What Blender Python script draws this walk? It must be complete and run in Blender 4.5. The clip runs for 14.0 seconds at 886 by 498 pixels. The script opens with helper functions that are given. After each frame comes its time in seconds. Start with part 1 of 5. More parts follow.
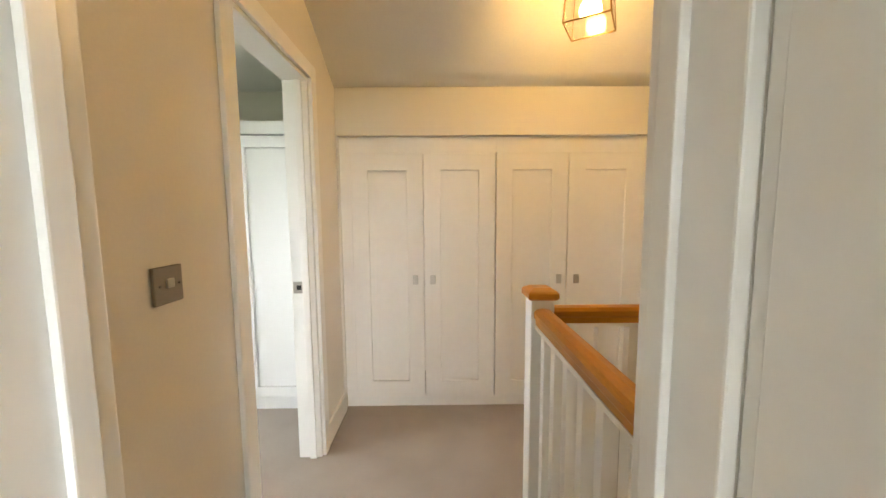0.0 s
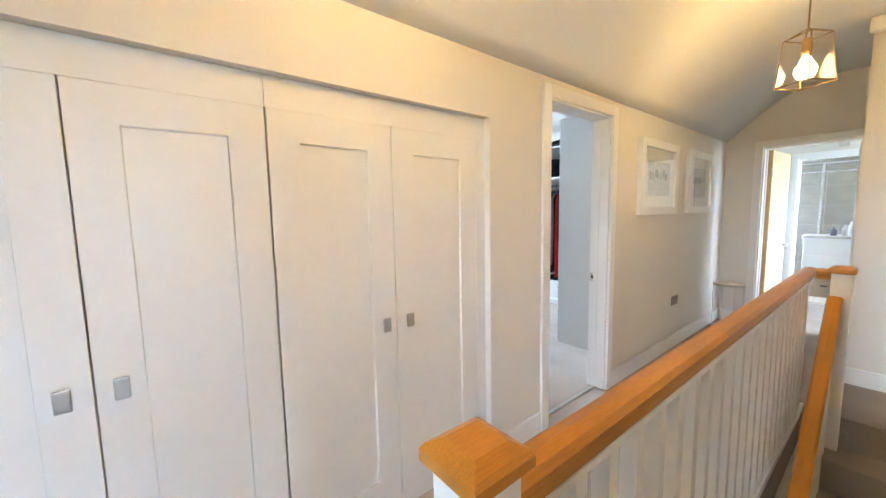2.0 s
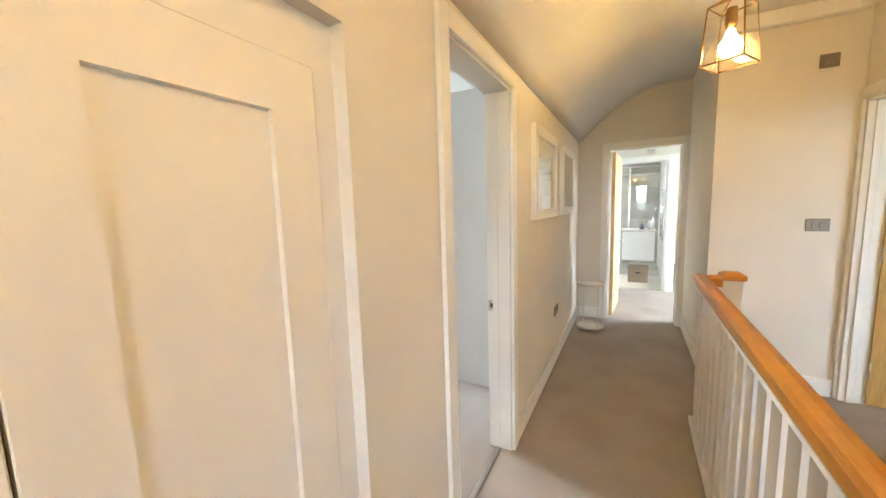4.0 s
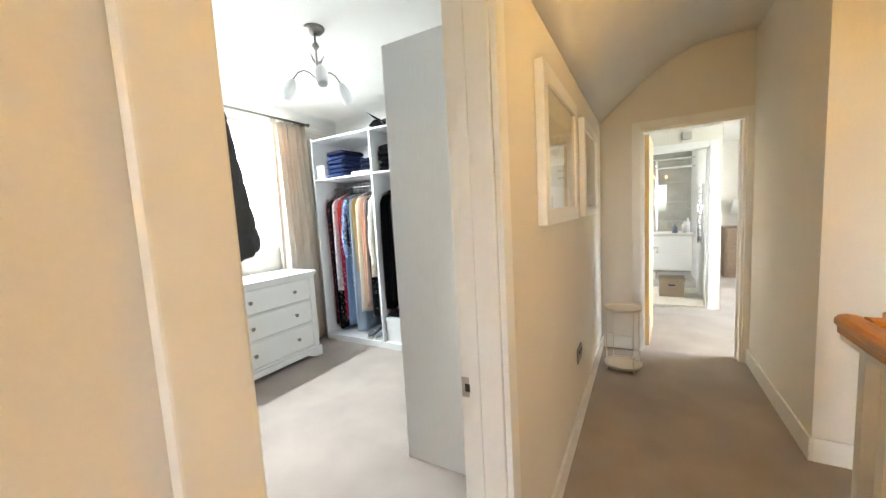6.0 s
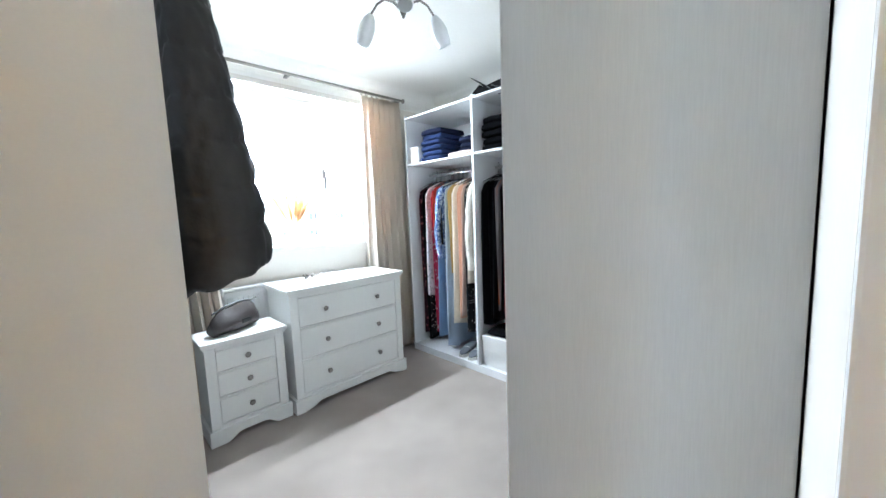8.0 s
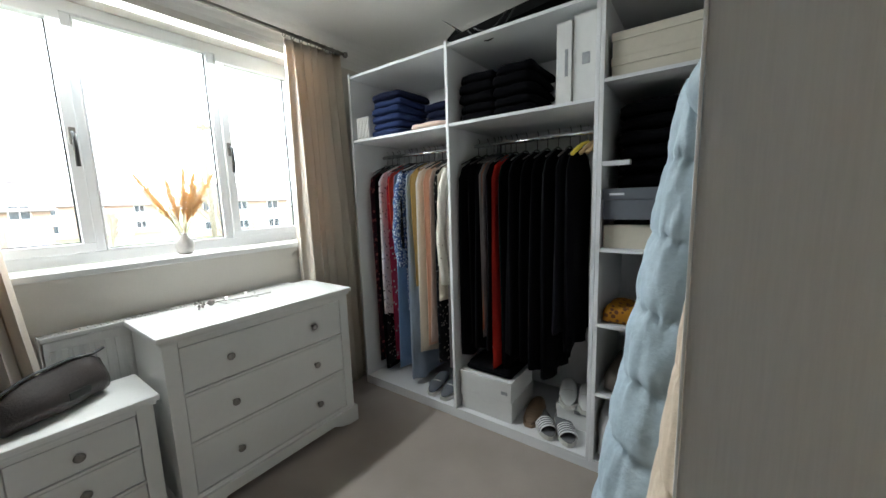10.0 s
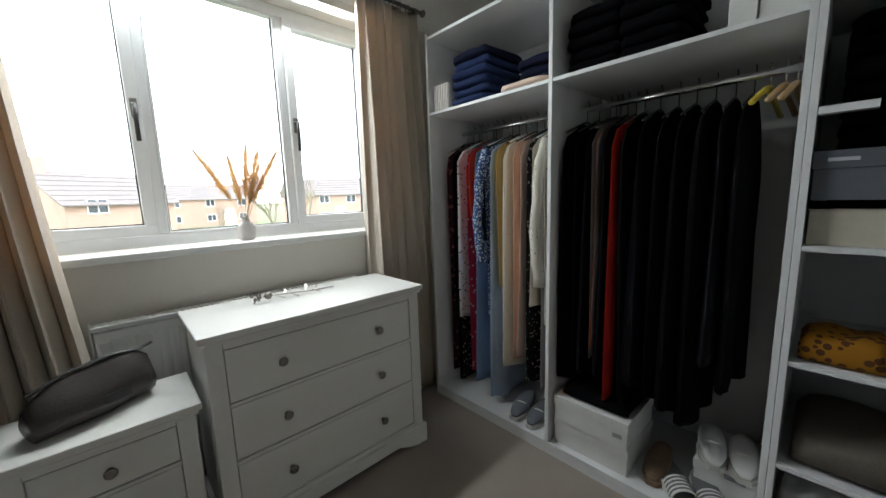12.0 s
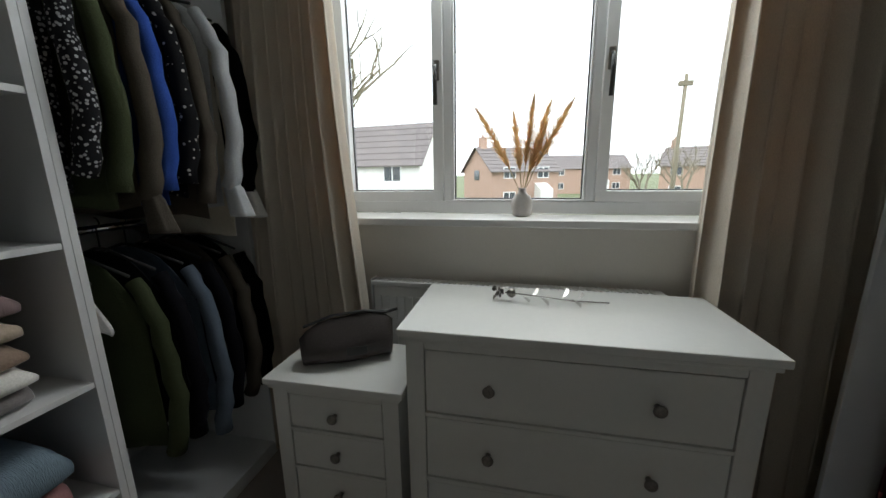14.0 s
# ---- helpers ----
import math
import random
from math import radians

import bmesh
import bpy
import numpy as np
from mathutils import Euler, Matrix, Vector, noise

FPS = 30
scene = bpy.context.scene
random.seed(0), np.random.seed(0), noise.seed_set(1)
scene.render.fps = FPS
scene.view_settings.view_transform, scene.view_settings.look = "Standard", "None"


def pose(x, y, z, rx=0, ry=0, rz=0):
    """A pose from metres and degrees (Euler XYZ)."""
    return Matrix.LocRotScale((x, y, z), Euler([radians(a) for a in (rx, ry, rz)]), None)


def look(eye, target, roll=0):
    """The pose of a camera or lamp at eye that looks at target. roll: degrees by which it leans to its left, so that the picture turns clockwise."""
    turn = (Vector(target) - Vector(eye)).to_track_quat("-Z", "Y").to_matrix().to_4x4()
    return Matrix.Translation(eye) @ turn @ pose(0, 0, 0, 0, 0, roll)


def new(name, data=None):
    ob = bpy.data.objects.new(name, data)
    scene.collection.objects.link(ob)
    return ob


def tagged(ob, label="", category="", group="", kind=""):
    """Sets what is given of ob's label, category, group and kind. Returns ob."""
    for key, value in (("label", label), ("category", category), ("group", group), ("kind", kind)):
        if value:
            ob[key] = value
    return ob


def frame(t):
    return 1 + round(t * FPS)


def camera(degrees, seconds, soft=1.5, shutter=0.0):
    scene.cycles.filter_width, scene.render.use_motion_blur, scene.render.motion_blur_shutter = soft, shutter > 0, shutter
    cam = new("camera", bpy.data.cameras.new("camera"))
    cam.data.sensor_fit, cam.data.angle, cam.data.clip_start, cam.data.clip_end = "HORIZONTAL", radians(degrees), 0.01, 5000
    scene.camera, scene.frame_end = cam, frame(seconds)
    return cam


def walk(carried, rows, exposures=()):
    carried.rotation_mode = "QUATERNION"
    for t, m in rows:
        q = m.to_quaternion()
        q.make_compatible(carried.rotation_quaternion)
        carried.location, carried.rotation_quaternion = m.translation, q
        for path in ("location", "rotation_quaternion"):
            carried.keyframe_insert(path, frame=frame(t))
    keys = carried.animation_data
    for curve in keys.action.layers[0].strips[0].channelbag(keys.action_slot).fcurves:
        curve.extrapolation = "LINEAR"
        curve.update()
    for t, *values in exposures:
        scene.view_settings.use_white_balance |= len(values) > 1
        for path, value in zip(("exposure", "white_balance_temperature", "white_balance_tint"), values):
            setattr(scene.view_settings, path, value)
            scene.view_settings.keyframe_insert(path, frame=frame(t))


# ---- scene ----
cam = camera(102.3, 14.0)
PATH = [
    (0, (-1.796, -2.279, 1.299), (-1.779, -0.288, 1.106), -0.4),
    (0.5, (-1.824, -2.029, 1.294), (-1.51, -0.065, 1.086), -0.5),
    (1, (-1.802, -1.763, 1.316), (-1.192, 0.129, 1.098), -0.7),
    (1.5, (-1.762, -1.523, 1.329), (-0.869, 0.252, 1.108), -0.9),
    (2, (-1.732, -1.256, 1.332), (-0.495, 0.303, 1.131), -1.1),
    (2.5, (-1.617, -1.054, 1.361), (-0.138, 0.274, 1.137), -1.5),
    (3, (-1.455, -0.85, 1.386), (0.2, 0.249, 1.152), -1.4),
    (3.4, (-1.31, -0.70, 1.392), (0.405, 0.315, 1.155), -1.5),
    (5.5, (-0.361, -0.419, 1.378), (1.451, 0.392, 1.139), -2.1),
    (6, (-0.14, -0.343, 1.351), (1.594, 0.634, 1.155), -3.2),
    (6.5, (0.04, -0.238, 1.33), (1.633, 0.955, 1.139), -2.8),
    (7, (0.17, -0.153, 1.328), (1.572, 1.262, 1.145), -2.4),
    (9.5, (0.858, 0.697, 1.381), (2.328, 2.024, 1.102), -1.8),
    (10, (0.931, 0.801, 1.377), (2.534, 1.965, 1.1), -1.8),
    (10.5, (0.97, 0.856, 1.419), (2.652, 1.893, 1.114), -1.7),
    (11, (0.989, 0.915, 1.379), (2.688, 1.931, 1.097), -2.0),
    (11.5, (1.085, 0.992, 1.327), (2.686, 2.159, 1.055), -2.2),
    (12, (1.186, 1.131, 1.308), (2.532, 2.581, 1.014), -1.8),
    (12.5, (1.277, 1.324, 1.285), (2.291, 3.016, 0.949), -1.7),
    (13, (1.357, 1.464, 1.256), (2.083, 3.289, 0.877), -1.8),
    (13.5, (1.547, 1.561, 1.265), (1.782, 3.504, 0.854), -1.4),
    (14, (1.676, 1.608, 1.295), (1.27, 3.523, 0.884), -0.7),
]
walk(cam, [(t, look(eye, target, roll)) for t, eye, target, roll in PATH],
     exposures=[(0, 1.0, 7100, 10), (0.5, 1.4, 6100, 10), (1.0, 1.35, 6600, 10), (2.0, 1.5, 5400, 10), (3.0, 1.5, 6000, 10), (5.5, 1.55, 6200, 10), (6.0, 1.5, 6400, 10), (6.5, 1.5, 5800, 10), (7.2, 1.5, 5600, 10), (9.3, 0.1, 6400, 10), (10.0, -0.3, 6600, 10), (11.0, -0.5, 6700, 10), (12.0, -0.95, 6700, 10), (12.5, -1.3, 6700, 10), (14.0, -1.95, 6800, 10)])

# ---- light ----
world = bpy.data.worlds.new("sky")
scene.world = world
world.use_nodes = True
wn = world.node_tree
sky = wn.nodes.new("ShaderNodeTexSky")
sky.sky_type, sky.sun_disc, sky.sun_elevation, sky.sun_rotation = "NISHITA", False, radians(40), radians(60)
sky.air_density, sky.dust_density, sky.ozone_density = 1.0, 6.0, 1.0
haze = wn.nodes.new("ShaderNodeMixRGB")
haze.inputs[0].default_value = 0.75
haze.inputs[2].default_value = (104, 116, 127, 1)
wn.links.new(sky.outputs[0], haze.inputs[1])
wn.links.new(haze.outputs[0], wn.nodes["Background"].inputs[0])
wn.nodes["Background"].inputs[1].default_value = 0.15


def lamp(name, kind, m, energy, colour, **sizes):
    data = bpy.data.lights.new(name, kind)
    data.energy, data.color = energy, colour
    if kind == "AREA":
        data.shape, data.size, data.size_y = "RECTANGLE", sizes["w"], sizes["h"]
    elif kind == "SUN":
        data.angle = radians(12)
    else:
        data.shadow_soft_size = sizes.get("r", 0.03)
    ob = new(name, data)
    ob.matrix_world = m
    return ob


DAY, WARM = (0.86, 0.95, 1.0), (1.0, 0.61, 0.19)
lamp("sun", "SUN", look((20, 30, 30), (0, 0, 0)), 1.2, (1, 0.97, 0.92))
lamp("window_daylight", "AREA", look((1.665, 3.125, 2.312), (1.665, 2.2, 1.45)), 62, DAY, w=1.36, h=0.12)
lamp("bedroom_daylight", "AREA", look((-5.15, -1.5, 1.5), (-3, -1.3, 1.2)), 3, DAY, w=1.4, h=1.1)
lamp("suite_daylight", "AREA", look((4.6, -3.55, 1.5), (4.6, 0, 1.2)), 22, DAY, w=1.6, h=1.2)
lamp("bath_daylight", "AREA", look((6.0, 1.15, 1.65), (6.0, -1, 1.2)), 6, DAY, w=0.7, h=0.9)
lamp("start_room_daylight", "AREA", look((-1.2, -5.55, 1.5), (-1.6, -2, 1.2)), 6, DAY, w=1.6, h=1.2)
PENDANTS = [(-1.15, -0.68, 2.09), (0.97, -0.92, 1.965)]
for (px, py, pz), watts in zip(PENDANTS, (7.0, 10.0)):
    lamp("pendant_glow", "POINT", pose(px, py, pz + 0.07), watts, WARM, r=0.05)


# ---- materials ----
def mat(name, colour, rough=0.6, metal=0.0, grain=0.0, scale=40.0, bump=0.0, big=0.0, bigscale=2.5, stretch=(1, 1, 1), vary=0.0, **more):
    """colour, fine grain, broad stains, relief; stretch: grain's direction; vary: piece to piece."""
    m = bpy.data.materials.new(name)
    m.use_nodes = True
    n, l = m.node_tree.nodes, m.node_tree.links
    b = n["Principled BSDF"]
    b.inputs["Roughness"].default_value, b.inputs["Metallic"].default_value = rough, metal
    for key, value in more.items():
        b.inputs[key.replace("_", " ")].default_value = value
    co, mp = n.new("ShaderNodeTexCoord"), n.new("ShaderNodeMapping")
    mp.inputs["Scale"].default_value = stretch
    l.new(co.outputs["Object"], mp.inputs["Vector"])
    fine, broad = n.new("ShaderNodeTexNoise"), n.new("ShaderNodeTexNoise")
    fine.inputs["Scale"].default_value, broad.inputs["Scale"].default_value = scale, bigscale
    fine.inputs["Detail"].default_value, broad.inputs["Detail"].default_value = 5, 3
    l.new(mp.outputs[0], fine.inputs["Vector"]), l.new(co.outputs["Object"], broad.inputs["Vector"])
    total = None
    for tex, amount in ((fine, grain), (broad, big)):
        r = n.new("ShaderNodeMapRange")
        r.inputs["From Min"].default_value, r.inputs["From Max"].default_value = 0.3, 0.7
        r.inputs["To Min"].default_value, r.inputs["To Max"].default_value = 1 - amount, 1 + amount
        l.new(tex.outputs["Fac"], r.inputs["Value"])
        if total is None:
            total = r.outputs[0]
        else:
            mul = n.new("ShaderNodeMath")
            mul.operation = "MULTIPLY"
            l.new(total, mul.inputs[0]), l.new(r.outputs[0], mul.inputs[1])
            total = mul.outputs[0]
    if vary:
        info, r, mul = n.new("ShaderNodeObjectInfo"), n.new("ShaderNodeMapRange"), n.new("ShaderNodeMath")
        r.inputs["To Min"].default_value, r.inputs["To Max"].default_value = 1 - vary, 1 + vary
        mul.operation = "MULTIPLY"
        l.new(info.outputs["Random"], r.inputs["Value"])
        l.new(total, mul.inputs[0]), l.new(r.outputs[0], mul.inputs[1])
        total = mul.outputs[0]
    mix = n.new("ShaderNodeVectorMath")
    mix.operation = "SCALE"
    mix.inputs[0].default_value = colour[:3]
    l.new(total, mix.inputs["Scale"])
    l.new(mix.outputs[0], b.inputs["Base Color"])
    if bump:
        bp = n.new("ShaderNodeBump")
        bp.inputs["Strength"].default_value, bp.inputs["Distance"].default_value = bump, 0.004
        l.new(fine.outputs["Fac"], bp.inputs["Height"])
        l.new(bp.outputs[0], b.inputs["Normal"])
    return m


M_WALL = mat("wall_paint", (0.72, 0.68, 0.62), 0.75, grain=0.015, scale=120, bump=0.08, big=0.02)
M_CEIL = mat("ceiling_paint", (0.86, 0.84, 0.80), 0.8, grain=0.015, scale=90, bump=0.06, big=0.02)
M_TRIM = mat("white_gloss_paint", (0.80, 0.79, 0.77), 0.32, grain=0.01, scale=30, bump=0.04, big=0.015)
M_CUP = mat("cupboard_paint", (0.79, 0.77, 0.74), 0.38, grain=0.012, scale=30, bump=0.05, big=0.02)
M_CARPET = mat("beige_carpet", (0.34, 0.29, 0.255), 0.95, grain=0.22, scale=260, bump=0.9, big=0.10, bigscale=3)
M_OAK = mat("oiled_oak", (0.48, 0.19, 0.012), 0.34, grain=0.12, scale=30, bump=0.06, big=0.10, stretch=(1, 12, 12), bigscale=5)
M_OAKY = mat("oiled_oak_crosswise", (0.48, 0.19, 0.012), 0.34, grain=0.12, scale=30, bump=0.06, big=0.10, stretch=(12, 1, 12), bigscale=5)
M_OAKDOOR = mat("pale_oak_veneer", (0.60, 0.47, 0.28), 0.45, grain=0.14, scale=14, bump=0.05, big=0.07, stretch=(8, 8, 0.5))
M_GOLDOAK = mat("golden_oak_veneer", (0.55, 0.34, 0.11), 0.42, grain=0.16, scale=14, bump=0.05, big=0.07, stretch=(8, 8, 0.5))
M_CHEST = mat("offwhite_furniture_paint", (0.74, 0.74, 0.71), 0.42, grain=0.012, scale=50, bump=0.05, big=0.02)
M_WARD = mat("white_melamine", (0.74, 0.745, 0.75), 0.45, grain=0.012, scale=160, bump=0.05, big=0.012)
M_WARDP = mat("grained_white_panel", (0.66, 0.66, 0.65), 0.55, grain=0.035, scale=60, bump=0.15, big=0.01, stretch=(6, 6, 0.25))
M_STEEL = mat("brushed_steel", (0.55, 0.53, 0.50), 0.32, 1.0, grain=0.08, scale=90, stretch=(1, 1, 8))
M_PLATE = mat("satin_nickel_plate", (0.26, 0.235, 0.21), 0.5, 0.6, grain=0.06, scale=90, stretch=(1, 1, 8))
M_CHROME = mat("chrome", (0.75, 0.75, 0.76), 0.14, 1.0)
M_PEWTER = mat("antique_pewter", (0.28, 0.26, 0.24), 0.38, 1.0, grain=0.2, scale=120)
M_BRASS = mat("aged_brass", (0.32, 0.20, 0.08), 0.4, 1.0, grain=0.15, scale=80)
M_BLACK = mat("black_plastic", (0.02, 0.02, 0.02), 0.4, grain=0.1)
M_UPVC = mat("white_upvc", (0.82, 0.83, 0.83), 0.28, grain=0.008, scale=20, big=0.01)
M_CURTAIN = mat("oatmeal_linen", (0.78, 0.71, 0.61), 0.9, grain=0.10, scale=420, bump=0.35, big=0.05, stretch=(1, 1, 0.4))
_n, _l = M_CURTAIN.node_tree.nodes, M_CURTAIN.node_tree.links
_t, _x = _n.new("ShaderNodeBsdfTranslucent"), _n.new("ShaderNodeMixShader")
_t.inputs["Color"].default_value, _x.inputs[0].default_value = (0.66, 0.46, 0.30, 1), 0.22
_l.new(_n["Principled BSDF"].outputs[0], _x.inputs[1]), _l.new(_t.outputs[0], _x.inputs[2])
_l.new(_x.outputs[0], _n["Material Output"].inputs["Surface"])
M_LEATHER = mat("dark_brown_leather", (0.050, 0.040, 0.038), 0.36, grain=0.15, scale=160, bump=0.4, big=0.12)
M_CERAMIC = mat("pale_grey_ceramic", (0.55, 0.52, 0.49), 0.35, grain=0.05, scale=140, bump=0.1)
M_PAMPAS = mat("dried_pampas", (0.72, 0.53, 0.29), 0.9, grain=0.25, scale=90)
_n, _l = M_PAMPAS.node_tree.nodes, M_PAMPAS.node_tree.links
_t, _x = _n.new("ShaderNodeBsdfTranslucent"), _n.new("ShaderNodeMixShader")
_t.inputs["Color"].default_value, _x.inputs[0].default_value = (0.85, 0.60, 0.30, 1), 0.6
_l.new(_n["Principled BSDF"].outputs[0], _x.inputs[1]), _l.new(_t.outputs[0], _x.inputs[2])
_l.new(_x.outputs[0], _n["Material Output"].inputs["Surface"])
M_STEM = mat("dried_stem", (0.55, 0.44, 0.25), 0.8, grain=0.1)
M_RAD = mat("radiator_enamel", (0.76, 0.76, 0.75), 0.3, big=0.01)
M_PAPER = mat("picture_mount", (0.82, 0.82, 0.80), 0.8, grain=0.01)
M_FRAME = mat("white_picture_frame", (0.80, 0.79, 0.76), 0.4, grain=0.02, bump=0.05)
M_GREYBAR = mat("grey_print", (0.30, 0.31, 0.32), 0.7, grain=0.25, scale=60)
M_PALEBAR = mat("pale_print", (0.58, 0.60, 0.61), 0.7, grain=0.15, scale=30)
M_CARDW = mat("white_card", (0.68, 0.68, 0.66), 0.6, grain=0.02, big=0.03)
M_CARDC = mat("cream_card", (0.62, 0.57, 0.47), 0.65, grain=0.03, big=0.04)
M_CARDG = mat("slate_card", (0.12, 0.13, 0.15), 0.55, grain=0.04, big=0.05)
M_CARDK = mat("kraft_box", (0.36, 0.28, 0.20), 0.7, grain=0.05, big=0.05)
M_TILE = mat("stone_tile", (0.40, 0.37, 0.31), 0.3, grain=0.08, scale=12, big=0.10, vary=0.12)
M_BATHFLOOR = mat("pale_floor_tile", (0.62, 0.56, 0.47), 0.35, grain=0.05, scale=10, vary=0.06)
M_WOODB = mat("mid_brown_wood", (0.20, 0.13, 0.08), 0.5, grain=0.2, scale=18, stretch=(6, 1, 6))
M_WIRE = mat("pale_painted_wire", (0.62, 0.55, 0.47), 0.45, grain=0.03)
M_SUEDE = mat("grey_suede", (0.16, 0.16, 0.165), 0.9, grain=0.12, scale=200, bump=0.4)
M_SOLE = mat("pale_rubber_sole", (0.55, 0.54, 0.50), 0.7, grain=0.04)


def glass(name, tint=(1, 1, 1, 1), rough=0.0):
    m = bpy.data.materials.new(name)
    m.use_nodes = True
    b = m.node_tree.nodes["Principled BSDF"]
    b.inputs["Base Color"].default_value = tint
    b.inputs["Roughness"].default_value, b.inputs["IOR"].default_value = rough, 1.45
    b.inputs["Transmission Weight"].default_value = 1.0
    return m


def emitter(name, colour, strength):
    m = bpy.data.materials.new(name)
    m.use_nodes = True
    b = m.node_tree.nodes["Principled BSDF"]
    b.inputs["Base Color"].default_value = (0.9, 0.8, 0.6, 1)
    b.inputs["Emission Color"].default_value, b.inputs["Emission Strength"].default_value = colour, strength
    return m


M_GLASS = glass("clear_glass")
M_SHADEGLASS = glass("lantern_glass", (1.0, 0.97, 0.92, 1))
M_FROST = mat("frosted_white_glass", (0.82, 0.83, 0.83), 0.35, grain=0.01)
M_FILAMENT = emitter("glowing_bulb", (1.0, 0.62, 0.22, 1), 14)


def cloth(name, colour, rough=0.9, **kw):
    kw.setdefault("Specular_IOR_Level", 0.12)
    return mat(name, colour, rough, grain=kw.pop("grain", 0.10), scale=kw.pop("scale", 220), bump=kw.pop("bump", 0.3), big=kw.pop("big", 0.06), **kw)


def spotted(name, base, dot, scale=45, size=0.33):
    """a dotted or flecked printed fabric"""
    m = cloth(name, base)
    n, l = m.node_tree.nodes, m.node_tree.links
    b = n["Principled BSDF"]
    v, r, mx = n.new("ShaderNodeTexVoronoi"), n.new("ShaderNodeMath"), n.new("ShaderNodeMixRGB")
    co = n.new("ShaderNodeTexCoord")
    v.inputs["Scale"].default_value = scale
    r.operation, r.inputs[1].default_value = "LESS_THAN", size
    mx.inputs[1].default_value, mx.inputs[2].default_value = (*base, 1), (*dot, 1)
    l.new(co.outputs["Object"], v.inputs["Vector"]), l.new(v.outputs["Distance"], r.inputs[0])
    l.new(r.outputs[0], mx.inputs[0]), l.new(mx.outputs[0], b.inputs["Base Color"])
    return m


# ---- mesh helpers ----
def bm_box(bm, x0, x1, y0, y1, z0, z1, bevel=0.0):
    vs = [bm.verts.new((x, y, z)) for z in (z0, z1) for x, y in ((x0, y0), (x1, y0), (x1, y1), (x0, y1))]
    fs = [bm.faces.new([vs[i] for i in f]) for f in ((3, 2, 1, 0), (4, 5, 6, 7), (0, 1, 5, 4), (1, 2, 6, 5), (2, 3, 7, 6), (3, 0, 4, 7))]
    if bevel:
        es = list({e for f in fs for e in f.edges})
        bmesh.ops.bevel(bm, geom=es, offset=bevel, segments=2, profile=0.6, affect="EDGES")
    return bm


def box(x0, x1, y0, y1, z0, z1, bevel=0.0):
    return bm_box(bmesh.new(), x0, x1, y0, y1, z0, z1, bevel)


def boxes(*rows, bevel=0.0):
    bm = bmesh.new()
    for r in rows:
        bm_box(bm, *r, bevel=bevel)
    return bm


def loft(loops, close=True, caps=True):
    """a skin over rings of points, each ring of the same length"""
    bm = bmesh.new()
    rings = [[bm.verts.new(p) for p in ring] for ring in loops]
    n = len(rings[0])
    for a, b in zip(rings, rings[1:]):
        for i in range(n if close else n - 1):
            bm.faces.new((a[i], a[(i + 1) % n], b[(i + 1) % n], b[i]))
    if caps and close:
        bm.faces.new(rings[0][::-1]), bm.faces.new(rings[-1])
    bmesh.ops.recalc_face_normals(bm, faces=bm.faces)
    return bm


def tube(points, r, n=8, taper=1.0):
    pts = [Vector(p) for p in points]
    loops = []
    for i, p in enumerate(pts):
        d = (pts[min(i + 1, len(pts) - 1)] - pts[max(i - 1, 0)]).normalized()
        a = d.orthogonal().normalized() if i == 0 else (a - d * a.dot(d)).normalized()
        b = d.cross(a)
        rr = r * (1 + (taper - 1) * i / max(1, len(pts) - 1))
        loops.append([p + (a * math.cos(2 * math.pi * k / n) + b * math.sin(2 * math.pi * k / n)) * rr for k in range(n)])
    return loft(loops)


def lathe(profile, cx=0, cy=0, cz=0, n=20, axis="z"):
    loops = []
    for r, h in profile:
        ring = []
        for k in range(n):
            c, s = r * math.cos(2 * math.pi * k / n), r * math.sin(2 * math.pi * k / n)
            ring.append((cx + c, cy + s, cz + h) if axis == "z" else (cx + c, cy + h, cz + s) if axis == "y" else (cx + h, cy + c, cz + s))
        loops.append(ring)
    return loft(loops)


def merge(*bms):
    out = bmesh.new()
    for b in bms:
        me = bpy.data.meshes.new("tmp")
        b.to_mesh(me)
        b.free()
        out.from_mesh(me)
        bpy.data.meshes.remove(me)
    return out


def part(name, bm, material, parent=None, label="", smooth=False):
    me = bpy.data.meshes.new(name)
    bm.to_mesh(me)
    bm.free()
    me.materials.append(material)
    if smooth:
        for p in me.polygons:
            p.use_smooth = True
    ob = new(name, me)
    if parent:
        ob.parent = parent
        ob.matrix_parent_inverse = parent.matrix_basis.inverted()
    return tagged(ob, label)


def thing(name, label, category, group="", kind="", at=(0, 0, 0)):
    ob = new(name)
    ob.empty_display_size = 0.05
    ob.location = at
    return tagged(ob, label, category, group, kind)


def struct(name, bm, material, label="", category=""):
    return tagged(part(name, bm, material), label, category, kind="structure")


# ---- structure: landing and corridor ----
XL, YB, XE, XS, YR = -2.44, -1.84, 3.49, 2.23, -1.09   # left wall, wall behind, end wall, thermostat wall, corridor's other side
DH = 1.97                                               # door openings' height
struct("floor_landing", boxes((-5.2, XE + 0.12, -0.955, 0.14, -0.25, 0), (-5.2, -1.36, -5.6, -0.955, -0.25, 0), (1.54, XE + 0.12, -3.4, -0.955, -0.25, 0), (-5.2, -2.44, 0.14, 1.2, -0.25, 0), (-2.44, -0.1, 0.14, 0.75, -0.25, 0)), M_CARPET, "beige cut-pile carpet over the landing", "floor")
struct("floor_dressing_room", boxes((-0.1, 3.4, 0.14, 3.05, -0.25, 0)), M_CARPET, "beige cut-pile carpet of the dressing room", "floor")
struct("door_threshold", box(0.067, 0.758, 0.06, 0.085, 0, 0.008, 0.003), M_STEEL, "thin metal carpet bar in the doorway", "threshold")
